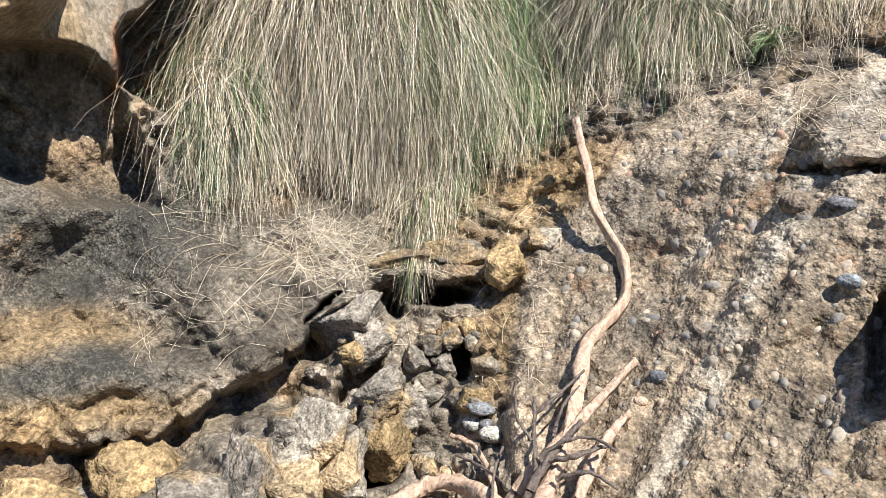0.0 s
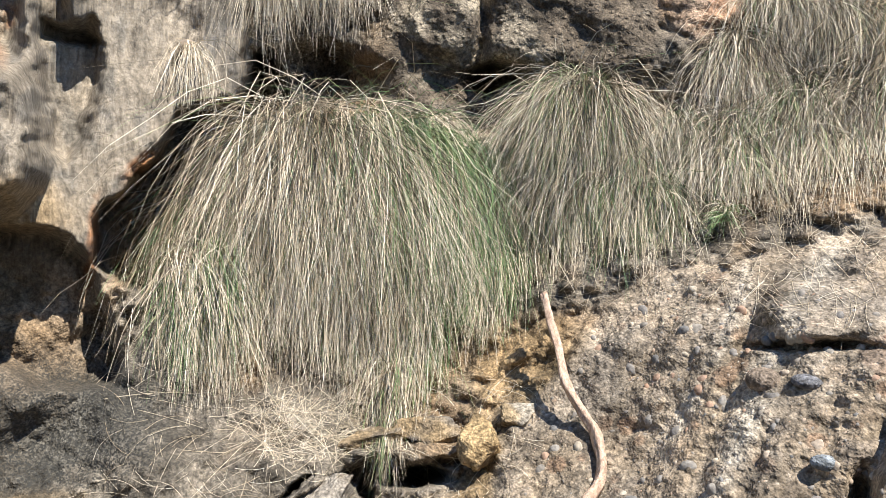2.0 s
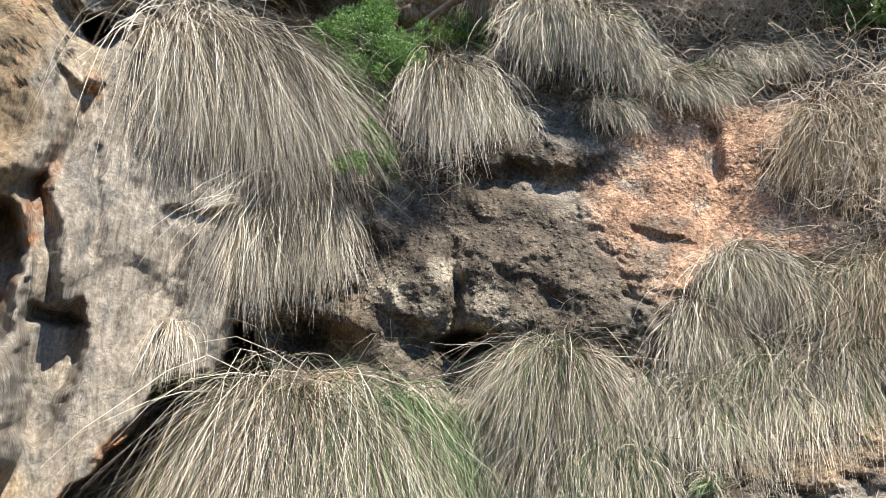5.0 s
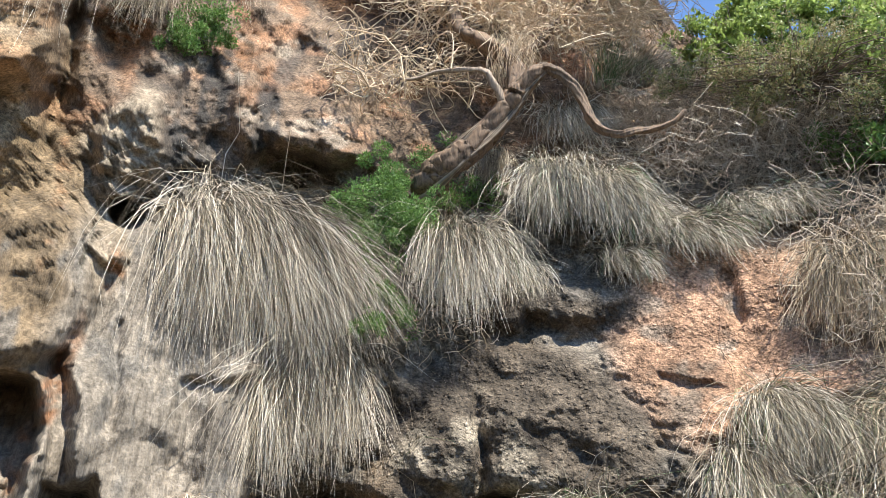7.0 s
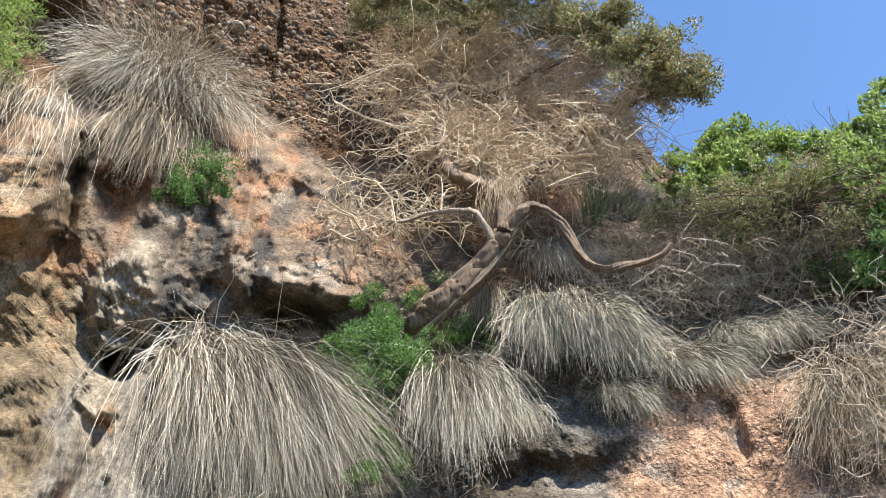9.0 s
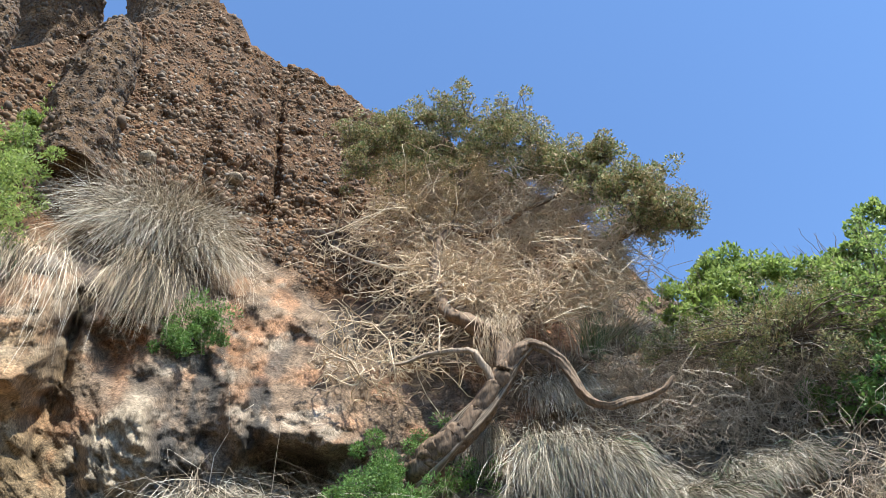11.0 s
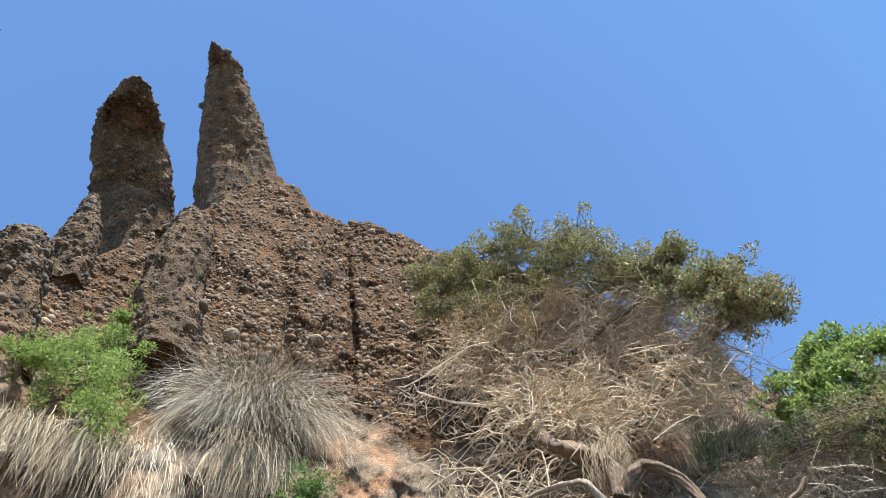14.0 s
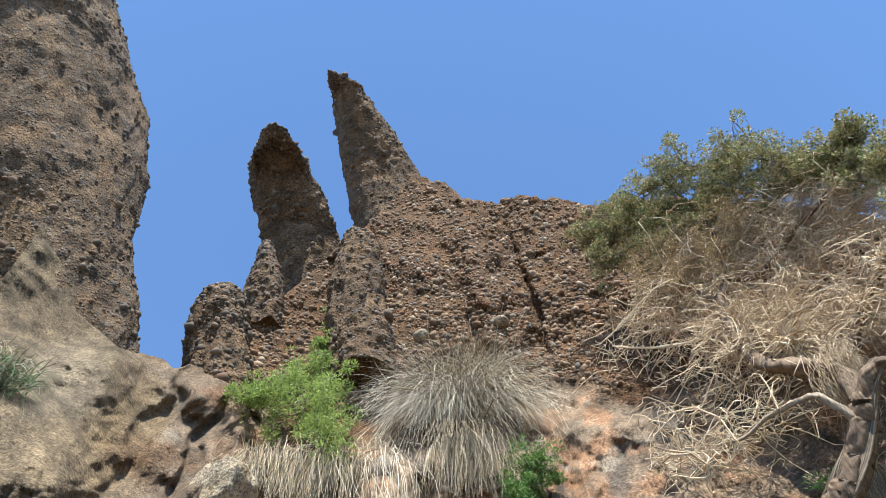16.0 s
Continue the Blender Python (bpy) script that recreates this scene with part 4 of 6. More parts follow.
rock_mass("rock_spire", [(-38, -25, 51.0), (-41.2, -28.4, 54.7), (-43.2, -30.2, 57.5), (-45.6, -32.7, 60.8), (-46.9, -35.3, 62.8), (-48.4, -38.4, 64.7), (-50.3, -43.2, 66.6), (-51.8, -47.6, 67.9), (-52.7, -50.4, 68.5), (-53.2, -53.0, 69.1)],
          (6.9, 4.8), 0.5, "tall pointed brown conglomerate spire on the cliff top", "rock spire", seed=1, rough=0.06, group="rock spires")
rock_mass("rock_spire", [(-50.4, -43.5, 48.0), (-52.9, -43.8, 53.1), (-55.5, -45.1, 56.2), (-56.9, -46.1, 57.7), (-59.1, -48.2, 59.5), (-60.6, -50.7, 60.9), (-60.7, -52.4, 61.6), (-60.9, -56.4, 62.9), (-59.9, -59.5, 64.1)],
          (7.1, 5.2), 0.45, "broad blunt conglomerate spire standing behind the tall one", "rock spire", seed=2, rough=0.06, group="rock spires")
rock_mass("rock_buttress", [(-80, -61, 41.0), (-80, -63.5, 46.0), (-84, -66.0, 49.3), (-90, -69.4, 52.5), (-97, -70.4, 56.7), (-101, -75.0, 60.3), (-104, -78.3, 61.4), (-109, -83.9, 63.5), (-114, -90.0, 64.8), (-118, -97.0, 66.0)],
          (5.7, 5.0), 0.4, "massive overhanging brown conglomerate buttress beside the gap", "rock buttress", 230, 180, 3, (0.3, 0.19, 0.105), 0.05, amount=0.5)
rock_mass("rock_block", [(-57.8, -50.9, 42.8), (-59.9, -52.8, 47.0), (-60.3, -53.7, 48.9), (-60.3, -54.7, 50.3), (-59.5, -56.8, 50.9)], 5.8, 0.5, "squat dark conglomerate block on the brink of the cliff", "rock block", 120, 150, 4, rough=0.1)
rock_mass("rock_block", [(-55.2, -49.4, 49.2), (-55.9, -50.6, 51.7), (-56.1, -52.2, 54.0), (-56.0, -53.6, 55.6)], 6.0, 0.4, "narrow dark rock stub leaning against the blunt spire", "rock block", 110, 120, 5, rough=0.1)
rock_mass("rock_pinnacle", [(-44.5, -37.3, 46.9), (-45.7, -38.4, 51.3), (-45.8, -39.8, 54.6), (-45.4, -41.2, 57.0), (-44.6, -42.9, 57.9)], 5.5, 0.4, "small hollowed conglomerate pinnacle in front of the spires", "rock pinnacle", 130, 140, 6, rough=0.1)

# ---- plants: tools ----
TAB_AZ, TAB_EL = np.arange(-100, 47.1, 0.75), np.arange(-41, 64.1, 0.75)
_a, _e = np.meshgrid(TAB_AZ, TAB_EL)
TAB = rock_at(_a.ravel(), _e.ravel())[0].reshape(_a.shape)


def wall_at(p):
    """Bearing, slope and distance of points, and the cliff's distance there."""
    q = p - CENTRE
    d = np.linalg.norm(q, axis=-1)
    az = np.degrees(np.arctan2(q[..., 0], q[..., 1]))
    el = np.degrees(np.arcsin(np.clip(q[..., 2] / np.maximum(d, 1e-6), -1, 1)))
    x, y = np.clip((az + 100) / 0.75, 0, len(TAB_AZ) - 1.001), np.clip((el + 41) / 0.75, 0, len(TAB_EL) - 1.001)
    i, j = x.astype(int), y.astype(int)
    fx, fy = x - i, y - j
    r = (TAB[j, i] * (1 - fx) + TAB[j, i + 1] * fx) * (1 - fy) + (TAB[j + 1, i] * (1 - fx) + TAB[j + 1, i + 1] * fx) * fy
    return az, el, d, r


def ribbons(paths, width, facing, taper=0.15):
    """Flat blades along paths (n, k, 3)."""
    n, k, _ = paths.shape
    tang = np.gradient(paths, axis=1)
    side = np.cross(tang, facing)
    side /= np.linalg.norm(side, axis=2, keepdims=True) + 1e-9
    w = np.asarray(width).reshape(-1, 1) * (1 - (1 - taper) * np.linspace(0, 1, k)[None] ** 2)
    v = np.stack([paths - side * w[..., None], paths + side * w[..., None]], 2).reshape(-1, 3)
    b = (np.arange(n) * k * 2)[:, None] + (np.arange(k - 1) * 2)[None]
    return v, np.stack([b, b + 1, b + 3, b + 2], -1).reshape(-1, 4)


def tubes(paths, radii, sides=4):
    """Round stems along paths (n, k, 3) with radii (n, k)."""
    n, k, _ = paths.shape
    t = np.gradient(paths, axis=1)
    t /= np.linalg.norm(t, axis=2, keepdims=True) + 1e-9
    ref = np.where(np.abs(t[..., 2:3]) > 0.9, np.array([1.0, 0, 0]), np.array([0, 0, 1.0]))
    u = np.cross(t, ref)
    u /= np.linalg.norm(u, axis=2, keepdims=True) + 1e-9
    w = np.cross(t, u)
    ang = np.linspace(0, 2 * np.pi, sides, endpoint=False)
    v = paths[:, :, None] + (u[:, :, None] * np.cos(ang)[None, None, :, None] + w[:, :, None] * np.sin(ang)[None, None, :, None]) * np.asarray(radii)[:, :, None, None]
    b = (np.arange(n) * k * sides)[:, None, None] + (np.arange(k - 1) * sides)[None, :, None] + np.arange(sides)[None, None]
    c = (np.arange(n) * k * sides)[:, None, None] + (np.arange(k - 1) * sides)[None, :, None] + ((np.arange(sides) + 1) % sides)[None, None]
    return v.reshape(-1, 3), np.stack([b, c, c + sides, b + sides], -1).reshape(-1, 4)


def blades(root, n, length, spread, wide, tall, lift, curl, lean, r, segs=7, thick=0.3, fan=1.0, wild=0.08):
    """Paths of grass blades that spring from a tuft, arch over and hang down the rock."""
    ahead = (root - CENTRE) * np.array([1, 1, 0])
    ahead /= np.linalg.norm(ahead)
    side = np.array([ahead[1], -ahead[0], 0])
    up = np.array([0, 0, 1.0])
    # blades keep together in wisps
    wisps = max(12, n // 28)
    own = r.integers(0, wisps, n)
    G, q = r.normal(size=(wisps, 6))[own], r.normal(size=(n, 6))
    U, v = r.uniform(size=(wisps, 4))[own], r.uniform(size=(n, 4))
    g = 0.72 * G + 0.5 * q
    f = np.clip(0.75 * U + 0.35 * v - 0.05, 0, 1)
    u = np.clip(g[:, 0], -2, 2)
    pos = root + side * (wide * u)[:, None] + up * (tall * g[:, 1])[:, None] - ahead * np.abs(0.05 * g[:, 2])[:, None]
    d = (-ahead) * (0.28 + 0.4 * f[:, 0])[:, None] + up * (0.55 * lift * (0.8 * f[:, 1] - 0.2))[:, None] + side * (0.5 * fan * spread * (0.75 * g[:, 3] + 0.5 * u) + 0.6 * lean)[:, None]
    stray = v[:, 3] > 1 - wild
    d = d + (side * (0.5 * q[:, 4])[:, None] + up * (0.25 + 0.5 * v[:, 0])[:, None]) * stray[:, None]
    d /= np.linalg.norm(d, axis=1, keepdims=True)
    ln = length * (0.35 + 0.7 * np.clip(0.55 * U[:, 2] + 0.45 * v[:, 2], 0, 1))
    stay = f[:, 3] ** 2 * thick + 0.015
    path = [pos]
    bend = 1.25 * curl * (0.5 + 1.0 * v[:, 1])
    sway = side[None] * (0.10 * g[:, 4])[:, None]
    for k in range(segs - 1):
        pos = pos + d * (ln / (segs - 1))[:, None]
        az, el, dist, wall = wall_at(pos)
        over = np.maximum(dist - (wall - stay), 0)
        pos = pos - (pos - CENTRE) / dist[:, None] * over[:, None]
        path.append(pos)
        d = d + np.array([0, 0, -1.0]) * (bend * (1.25 if k < 3 else 0.7))[:, None] * (ln / 1.2)[:, None] ** 0.3 + sway * 0.7 + side * (0.16 * lean) + (0.13 + 0.07 * v[:, 3])[:, None] * r.normal(size=(n, 3))
        d /= np.linalg.norm(d, axis=1, keepdims=True)
    return np.stack(path, 1), -ahead


def tussock(az, el, length, n, label, green=0.0, wide=0.16, tall=0.07, spread=0.45, lift=0.7, curl=0.5, lean=0.0, dry=None, thick=0.3, seed=0, width=0.0022, fan=1.0, wild=0.08, shade_layer=0.22, proud=0.04):
    r = np.random.default_rng(1000 + seed)
    big = float(grow(el))
    length, wide, tall, thick, width = length * big, wide * big, tall * big, thick * big, width * big * 1.12
    n = int(n * 1.35)
    root = spot(az, el, proud)
    thing = empty_at("grass_tussock", root)
    ng = int(n * green * 0.85)
    # share of dry blades kept near the rock and painted dark as gap shade
    nt = int((n - ng) * shade_layer)
    for name, count, mat, k, lab in (("shade_layer", nt, SHADED_BLADE, 0.92, "inner blades coloured dark brown for the shade in the gaps"), ("dry_foliage", n - ng - nt, dry or STRAW, 1.0, "dry straw-coloured blades"), ("green_foliage", ng, BLADE, 0.85, "green blades")):
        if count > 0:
            path, face = blades(root, count, length * k, spread, wide, tall, lift, curl, lean, r, segs=5 if name == "shade_layer" else 7, thick=thick * (0.45 if name == "shade_layer" else 1.0), fan=fan, wild=wild)
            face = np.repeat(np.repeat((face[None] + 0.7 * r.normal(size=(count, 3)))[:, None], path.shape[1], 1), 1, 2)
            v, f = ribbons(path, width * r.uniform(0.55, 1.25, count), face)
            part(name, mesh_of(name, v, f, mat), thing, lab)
    ico = bmesh.new()
    bmesh.ops.create_icosphere(ico, subdivisions=3, radius=1)
    q = np.array([vv.co[:] for vv in ico.verts])
    fc = np.array([[w.index for w in f.verts] for f in ico.faces])
    ico.free()
    q = q * (1 + 0.3 * fbm(q, 0.5, 3, seed))[:, None] * np.array([wide * 1.3 + 0.03, 0.09, tall + 0.05]) + root
    part("root_crown", mesh_of("root_crown", q, fc, DARK_TWIG), thing, "matted brown root crown")
    return tagged(thing, label, "grass tussock", "grass tussocks on the cliff")


def leaf_cloud(centres, radii, n, size, r, gap=0.25, up=0.35, noise=0.35):
    """Small folded leaves scattered through round clumps, with uneven outline and holes."""
    centres, radii = np.asarray(centres, float), np.asarray(radii, float)
    which = r.integers(0, len(centres), n * 2)
    d = r.normal(size=(n * 2, 3))
    d /= np.linalg.norm(d, axis=1, keepdims=True)
    rad = r.uniform(0.25, 1, n * 2) ** 0.5
    p = centres[which] + d * rad[:, None] * radii[which]
    keep = fbm(p, noise, 3, 5) + 0.35 * (1 - rad) > -gap * 0.4
    p, d = p[keep][:n], d[keep][:n]
    m = len(p)
    t = d + up * np.array([0, 0, 1.0]) + 0.8 * r.normal(size=(m, 3))
    t /= np.linalg.norm(t, axis=1, keepdims=True)
    s = np.cross(t, r.normal(size=(m, 3)))
    s /= np.linalg.norm(s, axis=1, keepdims=True) + 1e-9
    nn = np.cross(t, s)
    L = (size[0] * r.uniform(0.6, 1.3, m))[:, None]
    W = (size[1] * r.uniform(0.6, 1.3, m))[:, None]
    v = np.stack([p, p + t * L * 0.5 + s * W + nn * W * 0.5, p + t * L, p + t * L * 0.5 - s * W + nn * W * 0.5], 1).reshape(-1, 3)
    b = (np.arange(m) * 4)[:, None]
    f = np.concatenate([b + np.array([[0, 1, 2]]), b + np.array([[0, 2, 3]])], 0)
    return v, f


def wander(start, goal, k, r, wob=0.12, sag=0.0):
    """Crooked paths (n, k, 3) from starts to goals."""
    start, goal = np.atleast_2d(start), np.atleast_2d(goal)
    n = max(len(start), len(goal))
    t = np.linspace(0, 1, k)[None, :, None]
    path = start[:, None] * (1 - t) + goal[:, None] * t
    ln = np.linalg.norm(goal - start, axis=1)[:, None, None]
    step = r.normal(size=(n, k, 3))
    walkd = np.cumsum(step, 1)
    walkd[:, 1:-1] = 0.25 * walkd[:, :-2] + 0.5 * walkd[:, 1:-1] + 0.25 * walkd[:, 2:]
    walkd = walkd - walkd[:, :1] - t * (walkd[:, -1:] - walkd[:, :1])
    path = path + walkd * wob * ln / math.sqrt(k)
    path[..., 2] -= (sag * ln * 4 * t * (1 - t))[..., 0]
    return path


def shrub(name, clumps, n, size, mat, label, category="shrub", seed=0, stems=24, stem_mat=None, gap=0.25, up=0.35, root=None):
    """clumps: bearing, slope, metres in front of the cliff, radius."""
    r = np.random.default_rng(3000 + seed)
    cs, rs = [], []
    for a, e, proud, rad in clumps:
        cs.append(spot(a, e, proud))
        rad *= grow(e)
        rs.append((rad, rad * 0.8, rad * 0.9))
    cs, rs = np.array(cs), np.array(rs)
    # each clump breaks up into sprays of leaves, so that the outline is uneven and has gaps
    k = np.repeat(np.arange(len(cs)), 16)
    out = r.normal(size=(len(k), 3))
    out /= np.linalg.norm(out, axis=1, keepdims=True)
    sprays = cs[k] + out * rs[k] * r.uniform(0.25, 1.1, (len(k), 1)) + np.array([0, 0, 0.12]) * rs[k] * r.uniform(0, 1, (len(k), 1))
    spray_r = rs[k] * r.uniform(0.16, 0.42, (len(k), 1))
    base = spot(*root) if root else cs.mean(0) + way(np.array([clumps[0][0]]), np.array([0.0]))[0] * rs.mean() * 0.9
    thing = empty_at(name, base)
    v, f = leaf_cloud(sprays, spray_r, n, np.array(size) * grow(clumps[0][1]), r, gap, up)
    part("foliage", mesh_of("foliage", v, f, mat, shade=False), thing)
    goals = sprays[r.integers(0, len(sprays), stems)] + r.normal(size=(stems, 3)) * rs.mean() * 0.15
    path = wander(np.repeat(base[None], stems, 0), goals, 7, r, 0.25)
    v, f = tubes(path, 0.011 * np.linspace(1, 0.25, 7)[None] * r.uniform(0.6, 1.3, (stems, 1)))
    part("branchwork", mesh_of("branchwork", v, f, stem_mat or DARK_TWIG), thing, "thin woody brown stems")
    return tagged(thing, label, category)

# ---- grass on the cliff, from below upwards ----
BIG = "large dry tussock with green base blades hanging down the cliff"
HUGE = "huge pale dry tussock spilling down the column"
SHAGGY = "shaggy dry tussock on the upper ledge"
# bearing, slope, length, blades, label, green, wide, tall, spread, lift, curl, lean, kind of straw, seed, then what differs
for az_, el_, long_, n_, text, green_, wide_, tall_, spread_, lift_, curl_, lean_, dry_, seed_, more in [
        (-16.8, -7.2, 1.05, 800, "rounded dry tussock with green top beside the dark cleft", 0.35, 0.09, 0.1, 0.25, 0.5, 0.55, 0.08, STRAW, 1, {}),
        (-16.6, -3.0, 1.75, 1700, "rounded dry tussock with green top beside the dark cleft", 0.5, 0.13, 0.1, 0.3, 0.6, 0.5, 0.06, STRAW, 36, {}),
        (-12.4, 1.6, 2.1, 2200, BIG, 0.25, 0.14, 0.08, 0.3, 0.6, 0.48, 0.14, STRAW, 2, dict(thick=0.4)),
        (-10.4, 2.9, 2.2, 2300, BIG, 0.12, 0.17, 0.08, 0.4, 0.7, 0.45, 0.18, STRAW, 43, dict(thick=0.45)),
        (-8.0, 2.8, 2.25, 2300, BIG, 0.3, 0.18, 0.08, 0.4, 0.7, 0.45, 0.2, STRAW, 3, dict(thick=0.4)),
        (-4.8, 3.2, 2.2, 2200, BIG, 0.95, 0.18, 0.08, 0.4, 0.5, 0.45, 0.1, STRAW, 4, dict(thick=0.35)),
        (-2.4, 3.4, 2.0, 1700, BIG, 0.85, 0.15, 0.08, 0.4, 0.5, 0.45, 0.0, STRAW, 5, dict(thick=0.35)),
        (-0.4, 5.5, 0.55, 420, "short pale tuft curling over a dead root", 0.0, 0.06, 0.03, 0.4, 0.7, 0.7, 0.3, STRAW, 44, dict(shade_layer=0.1)),
        (3.0, 4.4, 0.3, 300, "bleached dead root stock of a broken tussock", 0.0, 0.1, 0.03, 0.5, 0.3, 0.8, 0.0, STRAW, 45, dict(shade_layer=0.0, wild=0.2)),
        (-5.0, -6.0, 1.2, 1100, BIG, 0.35, 0.22, 0.15, 0.3, 0.3, 0.6, 0.05, STRAW, 37, {}),
        (-1.6, -7.5, 1.1, 1200, "long dry tussock tip hanging into the gully", 0.5, 0.11, 0.2, 0.2, 0.2, 0.7, 0.0, STRAW, 6, {}),
        (-2.0, -14.2, 0.8, 420, "narrow bunch of dry grass hanging over the rock sill", 0.25, 0.03, 0.1, 0.1, 0.1, 0.8, 0.0, STRAW, 7, dict(thick=0.15)),
        (1.6, 2.0, 1.75, 1900, BIG, 0.85, 0.16, 0.1, 0.4, 0.4, 0.5, 0.05, STRAW, 46, dict(thick=0.35)),
        (3.4, -3.4, 1.0, 1000, "green-tinged tussock above the ochre rock", 0.85, 0.11, 0.15, 0.3, 0.3, 0.6, -0.05, STRAW, 38, {}),
        (9.8, 7.8, 1.5, 2500, "wide fan-shaped grey-green tussock", 0.22, 0.1, 0.06, 0.85, 0.9, 0.42, 0.05, GREY_STRAW, 8, dict(thick=0.35)),
        (5.4, 2.2, 1.25, 1500, BIG, 0.5, 0.18, 0.1, 0.4, 0.4, 0.55, 0.05, GREY_STRAW, 9, {}),
        (9.6, 2.0, 1.0, 1200, BIG, 0.4, 0.18, 0.1, 0.45, 0.4, 0.55, 0.1, GREY_STRAW, 10, {}),
        (14.2, 2.6, 0.8, 1200, "grey-green tussock above the conglomerate slab", 0.4, 0.15, 0.1, 0.5, 0.4, 0.5, 0.1, GREY_STRAW, 11, {}),
        (16.8, 6.4, 0.9, 1200, "grey dry tussock under the clay bank", 0.2, 0.12, 0.06, 0.5, 0.6, 0.5, 0.1, GREY_STRAW, 47, {}),
        (20.0, 11.4, 1.1, 1100, "pale dry tussock at the foot of the clay bank", 0.05, 0.08, 0.06, 0.45, 0.6, 0.5, 0.15, STRAW, 12, {}),
        (22.6, 15.2, 1.0, 1500, "high arching dry tussock on the clay bank", 0.15, 0.11, 0.06, 0.5, 0.8, 0.42, 0.35, GREY_STRAW, 13, {}),
        (26.0, 13.6, 0.95, 1200, "high arching dry tussock on the clay bank", 0.15, 0.12, 0.08, 0.6, 0.8, 0.42, 0.3, GREY_STRAW, 48, {}),
        (20.2, 5.6, 0.85, 1200, "tangled dry tussock above the conglomerate slab", 0.25, 0.14, 0.1, 0.8, 0.5, 0.45, 0.1, GREY_STRAW, 39, {}),
        (24.8, 7.6, 0.95, 1300, "tangled dry tussock above the conglomerate slab", 0.2, 0.14, 0.1, 0.8, 0.5, 0.45, 0.1, GREY_STRAW, 14, {}),
        (29.6, 9.0, 1.0, 1300, "tangled dry tussock above the conglomerate slab", 0.15, 0.15, 0.12, 0.8, 0.5, 0.45, 0.0, STRAW, 15, {}),
        (20.4, 0.6, 0.34, 130, "small green tussock at the top of the slab", 0.7, 0.03, 0.04, 0.6, 2.0, 0.3, 0.0, STRAW, 16, {}),
        (31.4, 14.0, 1.1, 1200, "tangled dry tussock on the clay bank", 0.15, 0.14, 0.12, 0.8, 0.6, 0.45, 0.0, BROWN_STRAW, 17, {}),
        (-18.6, 8.3, 0.75, 120, "small sparse tuft of dry grass on bare rock", 0.0, 0.02, 0.03, 0.4, 0.3, 0.9, 0.1, STRAW, 18, dict(shade_layer=0.0)),
        (-11.0, 18.4, 1.6, 1500, "drooping pale dry tussock under the larger one", 0.0, 0.1, 0.05, 0.18, 0.5, 0.55, 0.12, STRAW, 19, dict(thick=0.4, shade_layer=0.2)),
        (-13.4, 16.8, 1.5, 700, "drooping pale dry tussock under the larger one", 0.0, 0.06, 0.05, 0.12, 0.4, 0.6, 0.0, STRAW, 49, dict(thick=0.2, shade_layer=0.2)),
        (-22.6, 26.8, 1.75, 1300, HUGE, 0.0, 0.1, 0.05, 0.07, 0.4, 0.55, 0.25, STRAW, 20, dict(thick=0.2, wild=0.03, shade_layer=0.2)),
        (-20.4, 28.0, 2.0, 1700, HUGE, 0.0, 0.13, 0.06, 0.08, 0.5, 0.5, 0.5, STRAW, 41, dict(thick=0.25, wild=0.04, shade_layer=0.2)),
        (-18.2, 27.9, 2.2, 1700, HUGE, 0.0, 0.13, 0.06, 0.1, 0.6, 0.46, 0.75, STRAW, 21, dict(thick=0.28, wild=0.05, shade_layer=0.2)),
        (-14.6, 26.6, 1.7, 1300, HUGE, 0.05, 0.13, 0.06, 0.12, 0.6, 0.46, 0.85, STRAW, 50, dict(thick=0.25, wild=0.06, shade_layer=0.2)),
        (-11.8, 25.6, 1.15, 700, HUGE, 0.1, 0.1, 0.06, 0.15, 0.6, 0.5, 0.7, STRAW, 51, dict(wild=0.08, shade_layer=0.2)),
        (-1.2, 27.8, 1.5, 1300, "pale dry tussock on the rock sill", 0.05, 0.1, 0.05, 0.14, 0.5, 0.55, 0.12, STRAW, 22, dict(shade_layer=0.25)),
        (1.2, 27.6, 1.15, 700, "pale dry tussock on the rock sill", 0.1, 0.07, 0.05, 0.3, 0.6, 0.5, 0.3, GREY_STRAW, 52, dict(shade_layer=0.25)),
        (4.4, 25.8, 0.55, 450, "grey dry tussock on the rock sill", 0.0, 0.1, 0.04, 0.5, 0.5, 0.5, 0.45, GREY_STRAW, 23, {}),
        (8.0, 32.2, 1.1, 1100, "dark grey dry tussock in the shade of the juniper", 0.1, 0.13, 0.1, 0.3, 0.5, 0.5, 0.05, GREY_STRAW, 24, {}),
        (11.2, 31.6, 1.0, 1100, "dark grey dry tussock in the shade of the juniper", 0.1, 0.13, 0.1, 0.4, 0.5, 0.5, 0.3, GREY_STRAW, 53, {}),
        (2.7, 34.2, 0.8, 420, "dark bunch of dry grass hanging under the trunk", 0.0, 0.07, 0.06, 0.15, 0.3, 0.7, 0.0, BROWN_STRAW, 54, {}),
        (13.2, 26.2, 0.6, 900, "small arching dry tussock above the clay bank", 0.05, 0.1, 0.05, 0.5, 0.8, 0.42, 0.4, GREY_STRAW, 25, {}),
        (18.2, 27.8, 0.75, 1000, "grey dry tussock above the clay bank", 0.15, 0.13, 0.05, 0.5, 0.7, 0.4, 0.5, GREY_STRAW, 26, {}),
        (15.2, 29.0, 0.7, 800, "grey dry tussock above the clay bank", 0.15, 0.12, 0.08, 0.5, 0.6, 0.45, 0.3, GREY_STRAW, 55, {}),
        (22.6, 29.0, 0.6, 700, "grey dry tussock under the shrubs", 0.2, 0.14, 0.06, 0.7, 0.6, 0.45, 0.45, GREY_STRAW, 27, {}),
